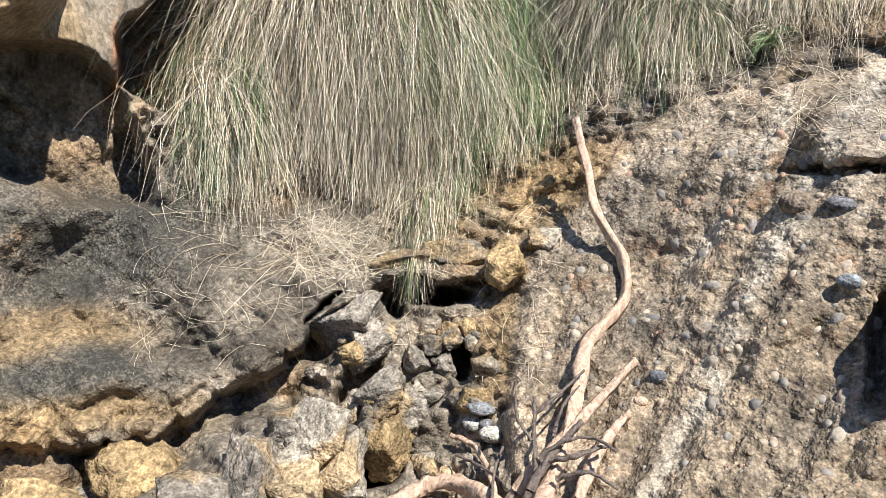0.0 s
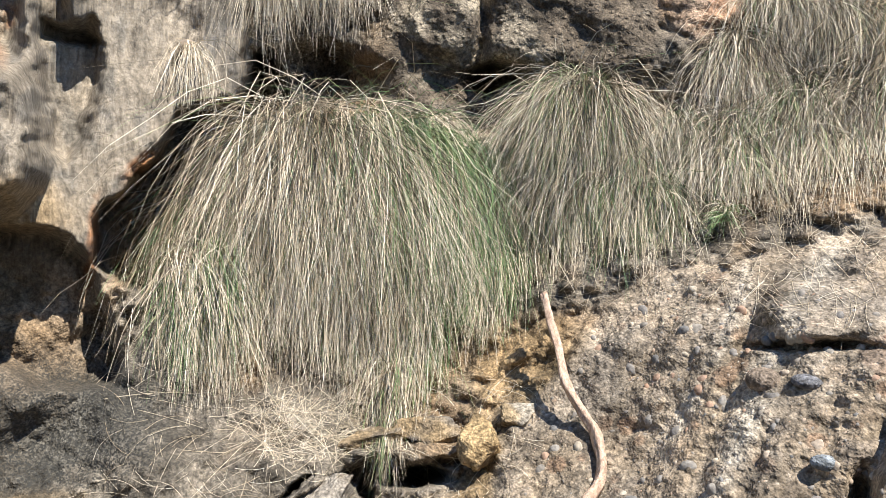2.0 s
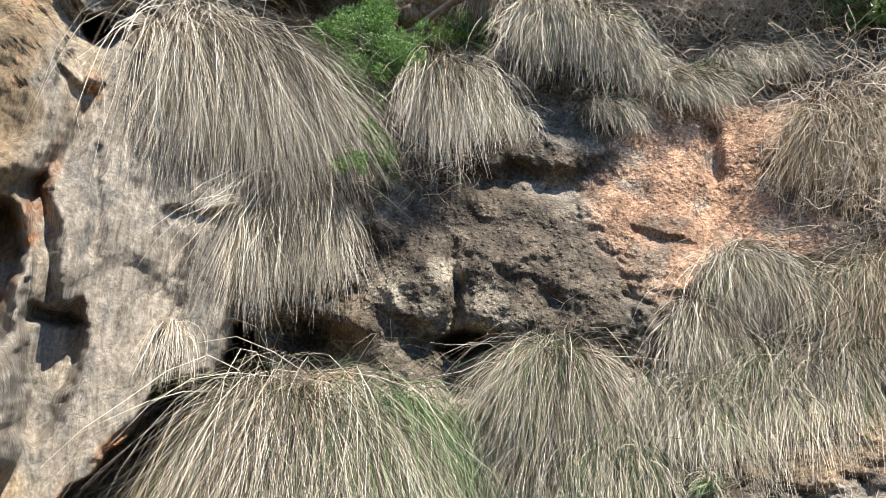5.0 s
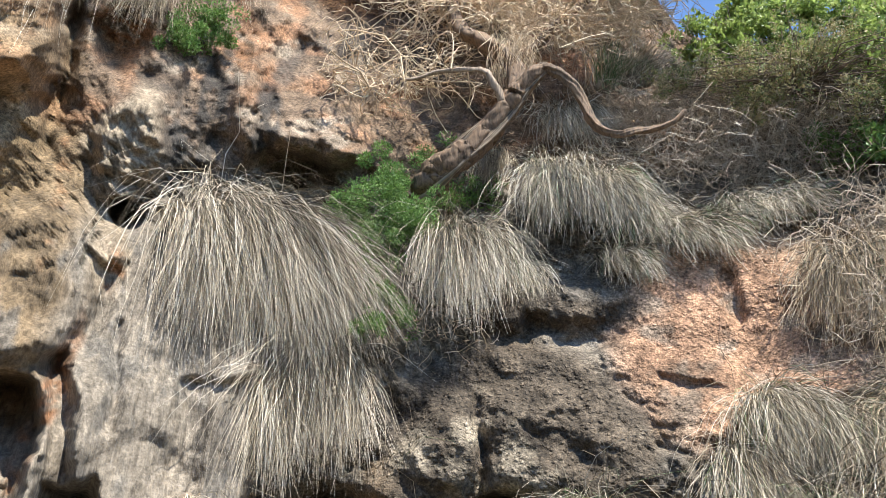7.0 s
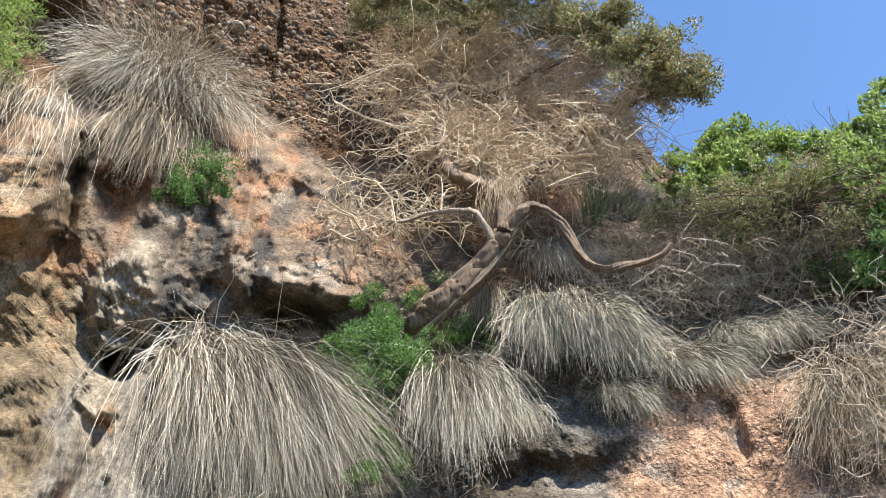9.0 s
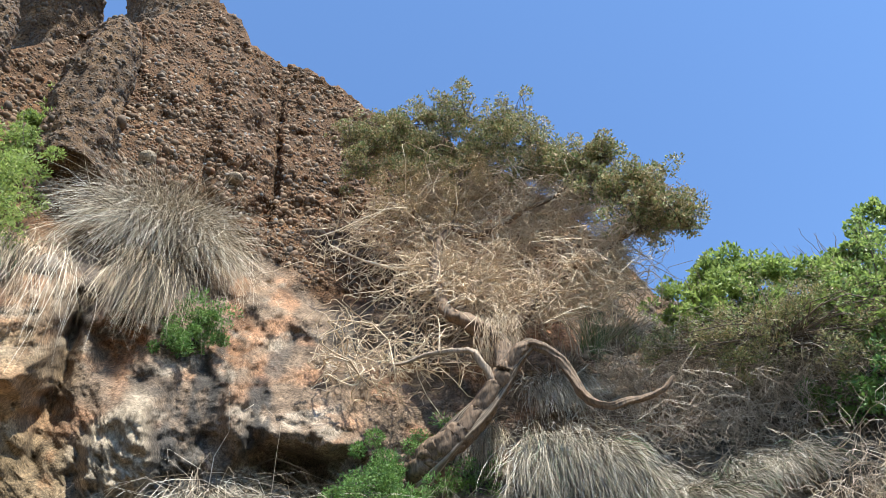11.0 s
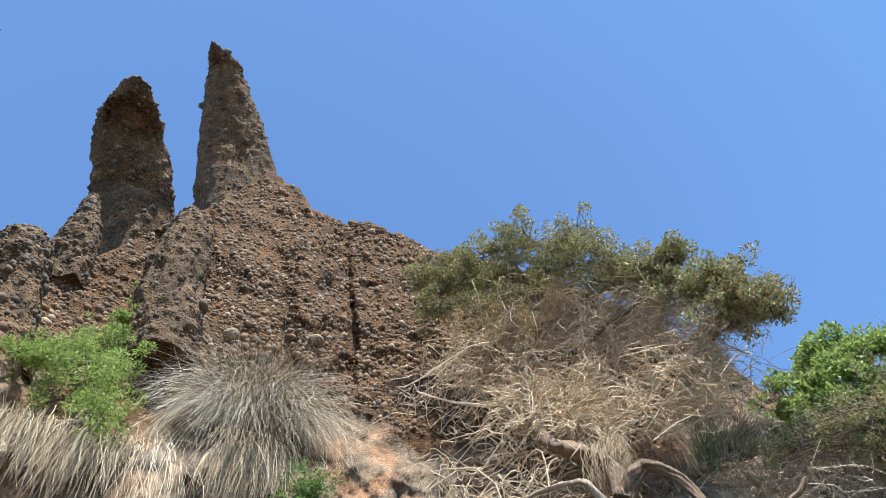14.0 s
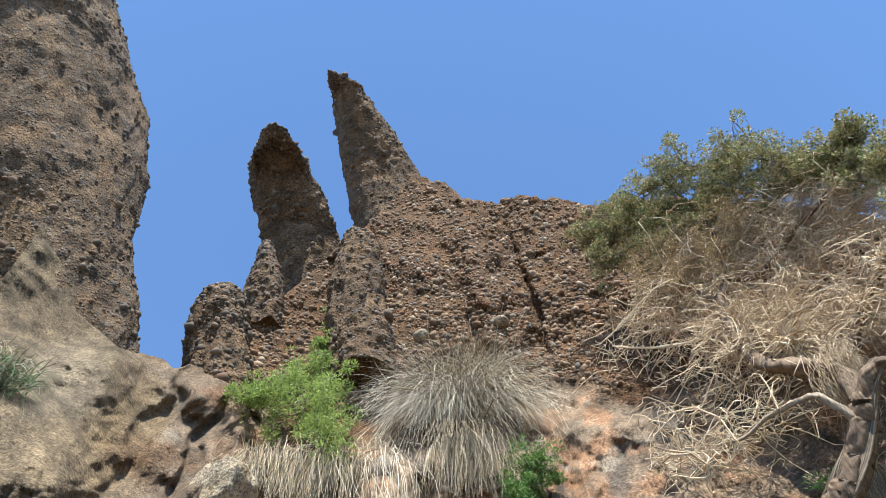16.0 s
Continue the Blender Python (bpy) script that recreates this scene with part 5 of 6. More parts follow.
        (26.6, 28.8, 0.55, 600, "grey dry tussock under the shrubs", 0.15, 0.14, 0.06, 0.7, 0.6, 0.45, 0.4, GREY_STRAW, 56, {}),
        (28.6, 23.6, 0.9, 900, "tangled dry grass hanging beside the clay bank", 0.0, 0.1, 0.15, 0.5, 0.5, 0.5, -0.1, BROWN_STRAW, 28, {}),
        (31.4, 23.0, 1.1, 900, "tangled dry grass hanging beside the clay bank", 0.05, 0.14, 0.2, 0.7, 0.5, 0.45, 0.0, BROWN_STRAW, 57, {}),
        (9.4, 37.0, 0.75, 900, "pale dry tussock behind the juniper trunk", 0.0, 0.14, 0.08, 0.5, 0.5, 0.5, 0.2, STRAW, 29, dict(shade_layer=0.2)),
        (13.0, 39.2, 0.55, 230, "upright green and yellow grass tuft near the brink", 0.7, 0.06, 0.05, 0.35, 5.0, 0.06, 0.1, STRAW, 30, dict(width=0.003, proud=0.6, shade_layer=0.0)),
        (15.8, 39.2, 0.5, 260, "upright green and yellow grass tuft near the brink", 0.2, 0.1, 0.05, 0.4, 4.0, 0.1, 0.3, STRAW, 58, dict(width=0.003, proud=0.55, shade_layer=0.05)),
        (-32.8, 45.2, 1.45, 800, SHAGGY, 0.0, 0.1, 0.1, 0.5, 0.8, 0.32, -0.35, STRAW, 31, dict(thick=0.35, wild=0.5)),
        (-30.4, 45.4, 1.6, 1500, SHAGGY, 0.0, 0.12, 0.12, 0.5, 1.2, 0.32, 0.0, STRAW, 40, dict(thick=0.7, wild=0.75)),
        (-28.2, 45.2, 1.3, 800, SHAGGY, 0.0, 0.1, 0.1, 0.5, 1.6, 0.3, 0.3, BROWN_STRAW, 32, dict(thick=0.6, wild=0.75)),
        (-30.6, 42.6, 1.3, 700, SHAGGY, 0.0, 0.14, 0.1, 0.2, 0.3, 0.7, 0.0, BROWN_STRAW, 61, dict(shade_layer=0.5)),
        (-39.0, 41.6, 1.9, 34, "sparse white strands of dry grass hanging over the bulging rock", 0.0, 0.1, 0.1, 0.2, 0.3, 0.7, 0.1, STRAW, 60, dict(shade_layer=0.0, proud=0.12, width=0.0015)),
        (-42.0, 41.4, 1.2, 300, "dry grass hanging from the shrub ledge", 0.05, 0.14, 0.1, 0.3, 0.4, 0.6, 0.0, BROWN_STRAW, 33, {}),
        (-46.0, 40.6, 1.1, 300, "dry grass hanging below the green shrub", 0.05, 0.14, 0.1, 0.3, 0.4, 0.6, 0.0, BROWN_STRAW, 59, {}),
        (-49.6, 41.0, 1.2, 260, "dry grass hanging below the green shrub", 0.05, 0.14, 0.1, 0.3, 0.4, 0.6, 0.0, BROWN_STRAW, 34, {}),
        (-74.0, 41.4, 0.5, 500, "short green tuft on the buttress foot", 0.8, 0.11, 0.06, 0.6, 2.0, 0.3, 0.0, STRAW, 35, {})]:
    tussock(az_, el_, long_, n_, text, green_, wide_, tall_, spread_, lift_, curl_, lean_, dry_, seed=seed_, **more)

# ---- green shrubs ----
shrub("round_shrub", [(-6.8, 30.6, 0.55, 0.46), (-8.6, 28.8, 0.55, 0.4), (-5.2, 28.8, 0.55, 0.4), (-6.0, 32.6, 0.5, 0.3), (-7.0, 29.6, 0.7, 0.4)], 21000, (0.035, 0.006), LEAF, "dense rounded green shrub at the foot of the juniper", seed=1)
shrub("round_shrub", [(-6.2, 23.6, 0.5, 0.28), (-5.0, 22.2, 0.5, 0.22), (-7.4, 25.2, 0.5, 0.24), (-7.6, 21.6, 0.45, 0.16)], 5200, (0.04, 0.005), LEAF, "loose green shrub trailing between the dry tussocks", seed=2, gap=0.0)
shrub("round_shrub", [(-2.2, 34.6, 0.2, 0.25), (0.2, 35.0, 0.2, 0.25), (-1.0, 31.2, 0.1, 0.2), (2.0, 31.6, 0.12, 0.22)], 3500, (0.035, 0.006), LEAF, "dark green shrub behind the juniper trunk", seed=3)
shrub("round_shrub", [(-25.0, 41.6, 0.25, 0.3), (-23.6, 40.6, 0.25, 0.22), (-26.2, 40.0, 0.25, 0.2)], 5500, (0.036, 0.007), LEAF, "small dark green shrub below the dry tussock", seed=4)
shrub("round_shrub", [(-49.6, 46.0, 0.6, 0.38), (-46.6, 44.6, 0.75, 0.42), (-43.6, 43.2, 0.8, 0.4), (-52.0, 44.8, 0.5, 0.28), (-46.2, 48.2, 0.45, 0.32), (-44.6, 46.0, 0.6, 0.4), (-45.4, 49.6, 0.3, 0.16)], 15000, (0.042, 0.0075), BRIGHT_LEAF, "bright green feathery shrub on the upper ledge", seed=5)
shrub("round_shrub", [(-45.3, 52.4, 0.3, 0.14), (-45.2, 51.2, 0.3, 0.12)], 500, (0.04, 0.008), BRIGHT_LEAF, "tiny yellow-green shrub growing in the rock cleft", seed=6)
shrub("broadleaf_shrub", [(21.4, 40.2, 0.4, 0.3), (23.4, 41.6, 0.4, 0.33), (25.8, 42.0, 0.4, 0.33), (28.2, 41.4, 0.45, 0.33), (30.6, 40.4, 0.5, 0.33), (33.0, 39.0, 0.5, 0.32), (24.6, 40.0, 0.5, 0.35), (27.6, 39.6, 0.5, 0.35), (35.0, 38.0, 0.5, 0.35), (36.8, 38.6, 0.5, 0.3), (37.6, 36.4, 0.6, 0.4), (39.6, 37.6, 0.6, 0.4), (30.0, 38.4, 0.6, 0.35), (33.0, 36.8, 0.6, 0.4), (36.0, 35.6, 0.6, 0.4), (39.4, 35.0, 0.6, 0.4)], 27000, (0.046, 0.014), BRIGHT_LEAF, "bright green broad-leaved shrub along the cliff top", seed=7, stems=80, up=0.7)
shrub("broadleaf_shrub", [(38.2, 40.6, 0.7, 0.2), (40.4, 41.4, 0.7, 0.2), (36.0, 39.8, 0.7, 0.14)], 1700, (0.05, 0.016), BRIGHT_LEAF, "tall leggy broad-leaved shrub against the sky", seed=8, up=0.8, root=(38.0, 37.0, 0.6))
shrub("tangled_shrub", [(29.4, 39.4, 1.1, 0.34), (31.6, 38.4, 1.1, 0.3), (27.0, 38.2, 1.05, 0.3), (24.0, 38.4, 1.0, 0.28), (21.4, 38.4, 0.9, 0.24), (34.6, 36.4, 1.05, 0.4), (18.6, 38.2, 0.8, 0.22), (33.0, 34.6, 0.9, 0.3), (30.0, 36.4, 1.0, 0.34), (26.0, 36.4, 0.9, 0.26), (37.6, 36.0, 1.05, 0.36)], 13000, (0.032, 0.006), NEEDLE, "half-dead olive shrub tangled with bare twigs", seed=9, stems=260)
shrub("tangled_shrub", [(36.0, 33.6, 0.5, 0.45), (38.6, 32.0, 0.4, 0.5), (36.0, 30.4, 0.35, 0.4), (32.6, 31.2, 0.4, 0.25), (37.4, 28.0, 0.3, 0.4), (29.4, 32.0, 0.35, 0.2)], 7500, (0.045, 0.012), LEAF, "dark green shrub with dry twigs beside the clay bank", seed=10, stems=140)


# ---- juniper ----
def at(az, el, dist):
    return CENTRE + way(np.array([az]), np.array([el]))[0] * dist * grow(el)


def curve_through(points, k):
    """A smooth polyline of k points through a few given ones."""
    pts = np.array(points, float)
    t = np.linspace(0, len(pts) - 1, k)
    i = np.clip(t.astype(int), 0, len(pts) - 2)
    f = (t - i)[:, None]
    g = lambda o: pts[np.clip(i + o, 0, len(pts) - 1)]
    a, b, c, d = g(-1), g(0), g(1), g(2)
    return 0.5 * (2 * b + (c - a) * f + (2 * a - 5 * b + 4 * c - d) * f ** 2 + (3 * b - 3 * c + d - a) * f ** 3)


def stem(name, points, r0, r1, mat, parent, k=60, sides=18, knots=0.2, seed=0, label=""):
    """A gnarled tapered stem with twisted ridges, capped at both ends."""
    path = curve_through(points, k)
    path = path + 0.3 * r0 * np.stack([fbm(path, 0.16, 2, seed + o) for o in (31, 32, 33)], 1)
    r = np.linspace(r0, r1, k) * (1 + 0.5 * knots * fbm(path, 0.2, 3, seed))
    v, f = tubes(path[None], r[None], sides)
    v = v.reshape(k, sides, 3)
    ang = np.linspace(0, 2 * np.pi, sides, endpoint=False)[None] + np.linspace(0, 5, k)[:, None]
    ridge = 1 + knots * 0.5 * np.sin(ang * 3) + knots * 0.4 * np.sin(ang * 7 + 1.3) + knots * 0.5 * fbm(v.reshape(-1, 3), 0.07, 2, seed + 1).reshape(k, sides)
    v = path[:, None] + (v - path[:, None]) * ridge[..., None]
    me = mesh_of(name, v.reshape(-1, 3), f, mat)
    bm = bmesh.new()
    bm.from_mesh(me)
    bm.verts.ensure_lookup_table()
    bm.faces.new([bm.verts[i] for i in range(sides)][::-1])
    bm.faces.new([bm.verts[(k - 1) * sides + i] for i in range(sides)])
    bm.to_mesh(me)
    bm.free()
    return part(name, me, parent, label)


def build_juniper():
    r = np.random.default_rng(77)
    tree = empty_at("juniper_tree", at(-2.4, 32.6, 7.0))
    spine_points = [at(-3.1, 32.0, 6.8), at(-1.7, 33.4, 6.65), at(0.1, 34.9, 6.55), at(2.3, 36.4, 6.5), at(4.3, 38.2, 6.45), at(5.8, 39.7, 6.4), at(7.4, 40.6, 6.4)]
    stem("trunk", spine_points, 0.185, 0.085, TRUNK, tree, 110, 34, 0.18, 1, "twisted leaning trunk with grey-brown fibrous bark")
    stem("limb", [at(6.6, 40.3, 6.4), at(7.9, 40.7, 6.35), at(9.3, 40.1, 6.3), at(10.7, 38.6, 6.3), at(11.5, 37.0, 6.3), at(12.7, 35.9, 6.3), at(14.2, 35.5, 6.3), at(15.9, 35.6, 6.35), at(17.9, 35.7, 6.4), at(19.6, 36.4, 6.5)], 0.062, 0.024, TRUNK, tree, 120, 30, 0.3, 2, "crooked drooping bare limb")
    stem("limb", [at(3.6, 37.6, 6.45), at(3.4, 38.9, 6.35), at(2.6, 40.0, 6.35), at(1.8, 40.7, 6.4), at(0.4, 40.8, 6.45), at(-2.4, 40.6, 6.5), at(-4.9, 40.0, 6.5), at(-6.4, 39.9, 6.55)], 0.05, 0.012, PALE_LIMB, tree, 90, 14, 0.3, 3, "bleached bare side limb")
    stem("limb", [at(4.4, 38.2, 6.5), at(4.9, 39.8, 6.55), at(4.5, 41.2, 6.65), at(1.6, 42.8, 6.85), at(-0.8, 43.9, 7.05), at(-1.5, 46.5, 7.3), at(-1.1, 48.6, 7.5), at(0.6, 49.8, 7.7), at(1.6, 52.0, 7.85), at(2.4, 55.0, 8.05)], 0.12, 0.03, TRUNK, tree, 90, 16, 0.35, 4, "twisted upper limb")
    stem("limb", [at(0.4, 49.6, 7.7), at(3.2, 49.0, 7.6), at(5.8, 49.4, 7.5), at(9.5, 50.4, 7.4), at(13.5, 51.0, 7.3), at(17.0, 52.4, 7.25)], 0.056, 0.019, TRUNK, tree, 70, 12, 0.25, 5, "bare spreading limb")
    stem("limb", [at(5.6, 41.5, 6.8), at(9.5, 44.0, 6.85), at(13.5, 45.6, 6.9), at(18.0, 46.4, 6.9), at(21.5, 48.0, 6.9)], 0.062, 0.019, TRUNK, tree, 70, 12, 0.25, 8, "bare spreading limb")
    stem("limb", [at(-1.0, 48.0, 7.55), at(-4.0, 51.0, 7.9), at(-7.4, 54.0, 8.2)], 0.050, 0.016, TRUNK, tree, 50, 10, 0.25, 6, "bare spreading limb")
    stem("limb", [at(-1.3, 47.6, 7.5), at(-5.0, 46.8, 7.6), at(-9.0, 47.2, 7.7), at(-13.5, 48.2, 7.85)], 0.037, 0.010, TWIG, tree, 50, 8, 0.25, 7, "bleached side limb lying on the rock")
    spine = curve_through(spine_points, 40)
    girth = np.linspace(0.168, 0.078, 40)
    strands = []
    for k in range(190):
        turn = r.uniform(0, 6.28) + np.linspace(0, 2.2, 40) + 0.1 * np.cumsum(r.normal(size=40)) * 0.4
        strands.append(spine + np.stack([np.cos(turn), 0 * turn, np.sin(turn)], 1) * (girth * r.uniform(0.92, 1.08))[:, None] + np.stack([0 * turn, np.sin(turn * 1.0 + 1.57) * 0, 0 * turn], 1) - np.stack([0 * turn, np.abs(np.cos(turn * 0.5)) * girth * 0.8, 0 * turn], 1))
    v, f = tubes(np.array(strands), np.linspace(0.015, 0.008, 40)[None] * r.uniform(0.5, 1.3, (190, 1)), 4)
    part("stringy_bark", mesh_of("stringy_bark", v, f, BARK), tree, "grey-brown fibrous strips of bark")
    s = CENTRE + way(r.uniform(2.6, 6.8, 260), r.uniform(40.6, 43.4, 260)) * r.uniform(6.55, 6.8, (260, 1)) * grow(42)
    e = s + np.array([0.0, -0.02, -0.42]) * r.uniform(0.4, 1.2, (260, 1)) + r.normal(size=(260, 3)) * 0.07
    v, f = tubes(wander(s, e, 8, r, 0.2), np.linspace(0.004, 0.002, 8)[None] * r.uniform(0.5, 1.5, (260, 1)), 3)
    part("hanging_foliage", mesh_of("hanging_foliage", v, f, TWIG), tree, "tan dead foliage hanging at the fork")
    # dead twigs: crooked boughs that sweep outwards, twigs along them
    nodes = np.array([at(*q) for q in ((5.4, 42.0, 6.85), (2.6, 44.6, 7.1), (-0.6, 46.6, 7.4), (9.5, 44.0, 6.85), (13.5, 45.6, 6.9), (0.7, 49.8, 7.75), (5.8, 49.4, 7.5), (9.5, 50.4, 7.4), (13.5, 51.0, 7.3), (18.0, 46.4, 6.9), (-4.0, 51.0, 7.9), (-1.4, 40.7, 6.5), (-5.8, 39.9, 6.5), (-9.0, 39.1, 6.55))])
    ga, ge = r.uniform(-3, 20.5, 640), r.uniform(41.8, 54.5, 640)
    keep = (ge > np.interp(ga, [-3, 6, 15, 18, 20], [45, 42, 42.2, 43.6, 46.5])) & (ge < np.interp(ga, [-3, 6, 14, 20], [54, 54.5, 52.5, 50.5]))
    ga, ge = ga[keep], ge[keep]
    fa, fe = r.uniform(-14.5, -1, 90), r.uniform(42.5, 49.5, 90)
    keep = fe > np.interp(fa, [-15, -7, -1], [47, 43.5, 42])
    ga, ge = np.concatenate([ga, fa[keep]]), np.concatenate([ge, fe[keep]])
    ha, he = r.uniform(-14, 0, 40), r.uniform(37.6, 43.5, 40)
    ga, ge = np.concatenate([ga, ha]), np.concatenate([ge, he])
    base = np.interp(ge, [38, 42, 46, 50, 54], [6.7, 6.95, 7.25, 7.75, 8.15]) + 0.03 * np.maximum(5 - ga, 0) - 0.03 * np.maximum(ga - 8, 0)
    g = CENTRE + way(ga, ge) * ((base + r.uniform(-0.25, 0.3, len(ga))) * grow(ge))[:, None]
    score = np.linalg.norm(g[:, None] - nodes[None], axis=2) + 0.35 * r.uniform(size=(len(g), len(nodes)))
    boughs = wander(nodes[np.argmin(score, 1)], g, 16, r, 0.45, -0.04)
    v, f = tubes(boughs, np.linspace(0.0075, 0.0036, 16)[None] * r.uniform(0.5, 1.5, (len(g), 1)), 5)
    part("bough_work", mesh_of("bough_work", v, f, TWIG), tree, "bleached bare boughs")
    n = 4800
    b = r.integers(0, len(boughs), n)
    k = r.integers(4, 16, n)
    s = boughs[b, k]
    ahead_ = boughs[b, 15] - boughs[b, 8]
    ahead_ /= np.linalg.norm(ahead_, axis=1, keepdims=True) + 1e-9
    e = s + (ahead_ * 0.2 + r.normal(size=(n, 3)) * np.array([0.2, 0.11, 0.11]) + np.array([0.03, 0, -0.02])) * r.uniform(0.5, 1.7, (n, 1))
    v, f = tubes(wander(s, e, 7, r, 0.7), np.linspace(0.0055, 0.003, 7)[None] * r.uniform(0.6, 1.5, (n, 1)), 3)
    part("twig_tangle", mesh_of("twig_tangle", v, f, TWIG), tree, "dense tangle of pale dead twigs")
    # living crown
    heads = [(-12.2, 56.0, 8.7, 0.2), (-10.0, 55.2, 8.6, 0.26), (-8.5, 57.2, 8.6, 0.24), (-6.0, 56.0, 8.5, 0.26), (-3.7, 57.6, 8.4, 0.26), (-2.9, 55.4, 8.3, 0.28), (0.0, 57.6, 8.3, 0.26), (2.9, 57.8, 8.2, 0.28),
             (3.6, 55.6, 8.1, 0.26), (6.0, 57.2, 8.1, 0.26), (9.0, 56.6, 8.0, 0.26), (8.2, 54.4, 7.9, 0.24), (11.9, 55.0, 7.7, 0.24), (14.3, 53.8, 7.5, 0.22), (15.2, 52.2, 7.4, 0.22), (17.5, 53.2, 7.3, 0.18), (19.4, 52.9, 7.2, 0.13),
             (22.3, 50.2, 6.95, 0.2), (23.7, 48.4, 6.9, 0.24), (25.2, 46.8, 6.9, 0.15), (21.0, 47.4, 6.9, 0.2), (19.8, 50.0, 7.0, 0.13), (-10.2, 54.0, 8.5, 0.2), (-4.0, 53.6, 8.2, 0.22), (1.0, 53.8, 8.0, 0.2), (-5.5, 54.6, 8.3, 0.24), (-0.5, 55.6, 8.2, 0.24), (5.6, 54.8, 8.0, 0.22), (11.0, 53.2, 7.7, 0.22), (17.4, 51.2, 7.2, 0.18)]
    cs = np.array([at(*h[:3]) for h in heads])
    rs = np.array([(1.45 * h[3], 1.2 * h[3], 0.9 * h[3]) for h in heads])
    m = 760
    tip = r.integers(0, len(cs), m)
    ends = cs[tip] + r.normal(size=(m, 3)) * rs[tip] * 0.66
    sub = wander(cs[tip] - np.array([0, 0, 0.1]) + r.normal(size=(m, 3)) * 0.05, ends, 6, r, 0.25)
    sv, sf = tubes(sub, np.linspace(0.008, 0.003, 6)[None] * np.ones((m, 1)), 4)
    part("crown_branchwork", mesh_of("crown_branchwork", sv, sf, DARK_TWIG), tree, "brown crown twigs")["kind"] = "stuff"
    v, f = leaf_cloud(ends, np.full((m, 3), 0.115) * np.array([1, 1, 0.75]), 66000, (0.052, 0.0135), r, 0.4, 0.6, 0.2)
    part("crown", mesh_of("crown", v, f, NEEDLE, shade=False), tree, "olive-green scale-leaved crown")
    low = CENTRE + way(r.uniform(-9, 17, 150), r.uniform(50.5, 54.5, 150)) * r.uniform(7.4, 8.1, (150, 1)) * grow(52.5)
    tail = np.array([at(*q) for q in ((20.6, 48.6, 6.9), (22.0, 47.0, 6.9), (22.8, 48.8, 6.85), (24.4, 47.6, 6.85))])[r.integers(0, 4, 60)] + r.normal(size=(60, 3)) * 0.12
    v, f = leaf_cloud(np.concatenate([low, tail]), np.full((210, 3), 0.15), 16000, (0.045, 0.007), r, 0.2, 0.3, 0.2)
    part("withered_foliage", mesh_of("withered_foliage", v, f, DRY_NEEDLE, shade=False), tree, "withered brown foliage")
    sprig = wander(np.repeat(at(10.8, 56.6, 8.0)[None], 5, 0), np.array([at(11.7 + d, 59.2 - abs(d), 8.1) for d in (-0.7, -0.3, 0.0, 0.3, 0.6)]), 8, r, 0.2)
    v, f = tubes(sprig, np.linspace(0.006, 0.0025, 8)[None] * np.ones((5, 1)), 4)
    part("dead_sprig", mesh_of("dead_sprig", v, f, DARK_TWIG), tree, "thin bare sprig above the crown")
    return tagged(tree, "wind-bent half-dead juniper with twisted trunk and pale twigs", "tree")


build_juniper()

# ---- driftwood ----
def driftwood(points, r0, r1, label, seed, mat=None, sides=14):
    thing_path = [spot(a, e, d) for a, e, d in points]
    ob = stem("driftwood", thing_path, r0, r1, mat or DRIFT, None, 80, sides, 0.5, seed)
    return tagged(ob, label, "driftwood", "driftwood in the gully")


driftwood([(8.5, -6.4, 0.34), (9.9, -10.1, 0.28), (10.9, -12.8, 0.2), (13.3, -15.7, 0.08), (14.0, -18.8, 0.06), (12.0, -22.2, 0.08), (11.8, -25.3, 0.12), (11.6, -28.4, 0.15), (11.0, -31.3, 0.18), (10.2, -36, 0.2)], 0.022, 0.04, "long crooked bleached driftwood pole leaning on the slab", 1)
driftwood([(15.6, -23.0, 0.06), (12.7, -27.3, 0.16), (9.9, -30.9, 0.2), (7.2, -35.0, 0.15)], 0.02, 0.026, "straight bleached driftwood branch propped on the slab", 2)
driftwood([(15.8, -26.6, 0.05), (14.1, -29.7, 0.1), (12.6, -35.0, 0.12)], 0.018, 0.026, "short bleached driftwood branch propped on the slab", 3)
driftwood([(-3.0, -36.5, 0.1), (0.0, -34.4, 0.15), (2.0, -33.6, 0.16), (5.0, -33.7, 0.18), (8.0, -35.5, 0.12)], 0.04, 0.038, "thick bowed bleached driftwood log in the gully", 4)
driftwood([(12.4, -28.0, 0.22), (10.6, -30.6, 0.28), (9.4, -33.0, 0.28), (8.6, -36.0, 0.2)], 0.013, 0.024, "dark brown broken driftwood bough", 5, DARK_WOOD)
driftwood([(8.5, -27.0, 0.25), (8.9, -29.5, 0.28), (9.6, -32.5, 0.26)], 0.009, 0.014, "thin dark brown driftwood stick", 6, DARK_WOOD, 8)
driftwood([(14.8, -29.2, 0.2), (12.0, -30.6, 0.28), (9.8, -31.2, 0.28)], 0.008, 0.016, "thin dark brown driftwood stick", 7, DARK_WOOD, 8)
driftwood([(2.4, -30.2, 0.1), (4.6, -31.0, 0.16), (6.4, -33.6, 0.16), (6.6, -36.0, 0.1)], 0.012, 0.016, "thin bent driftwood twig", 8, DRIFT, 8)
driftwood([(12.0, -24.4, 0.2), (10.2, -26.6, 0.24), (8.6, -28.2, 0.25)], 0.006, 0.01, "thin dark brown driftwood twig", 9, DARK_WOOD, 8)
driftwood([(9.6, -31.0, 0.28), (11.4, -29.6, 0.34), (13.6, -29.0, 0.32), (15.4, -29.6, 0.26)], 0.012, 0.006, "thin dark brown driftwood twig", 10, DARK_WOOD, 8)
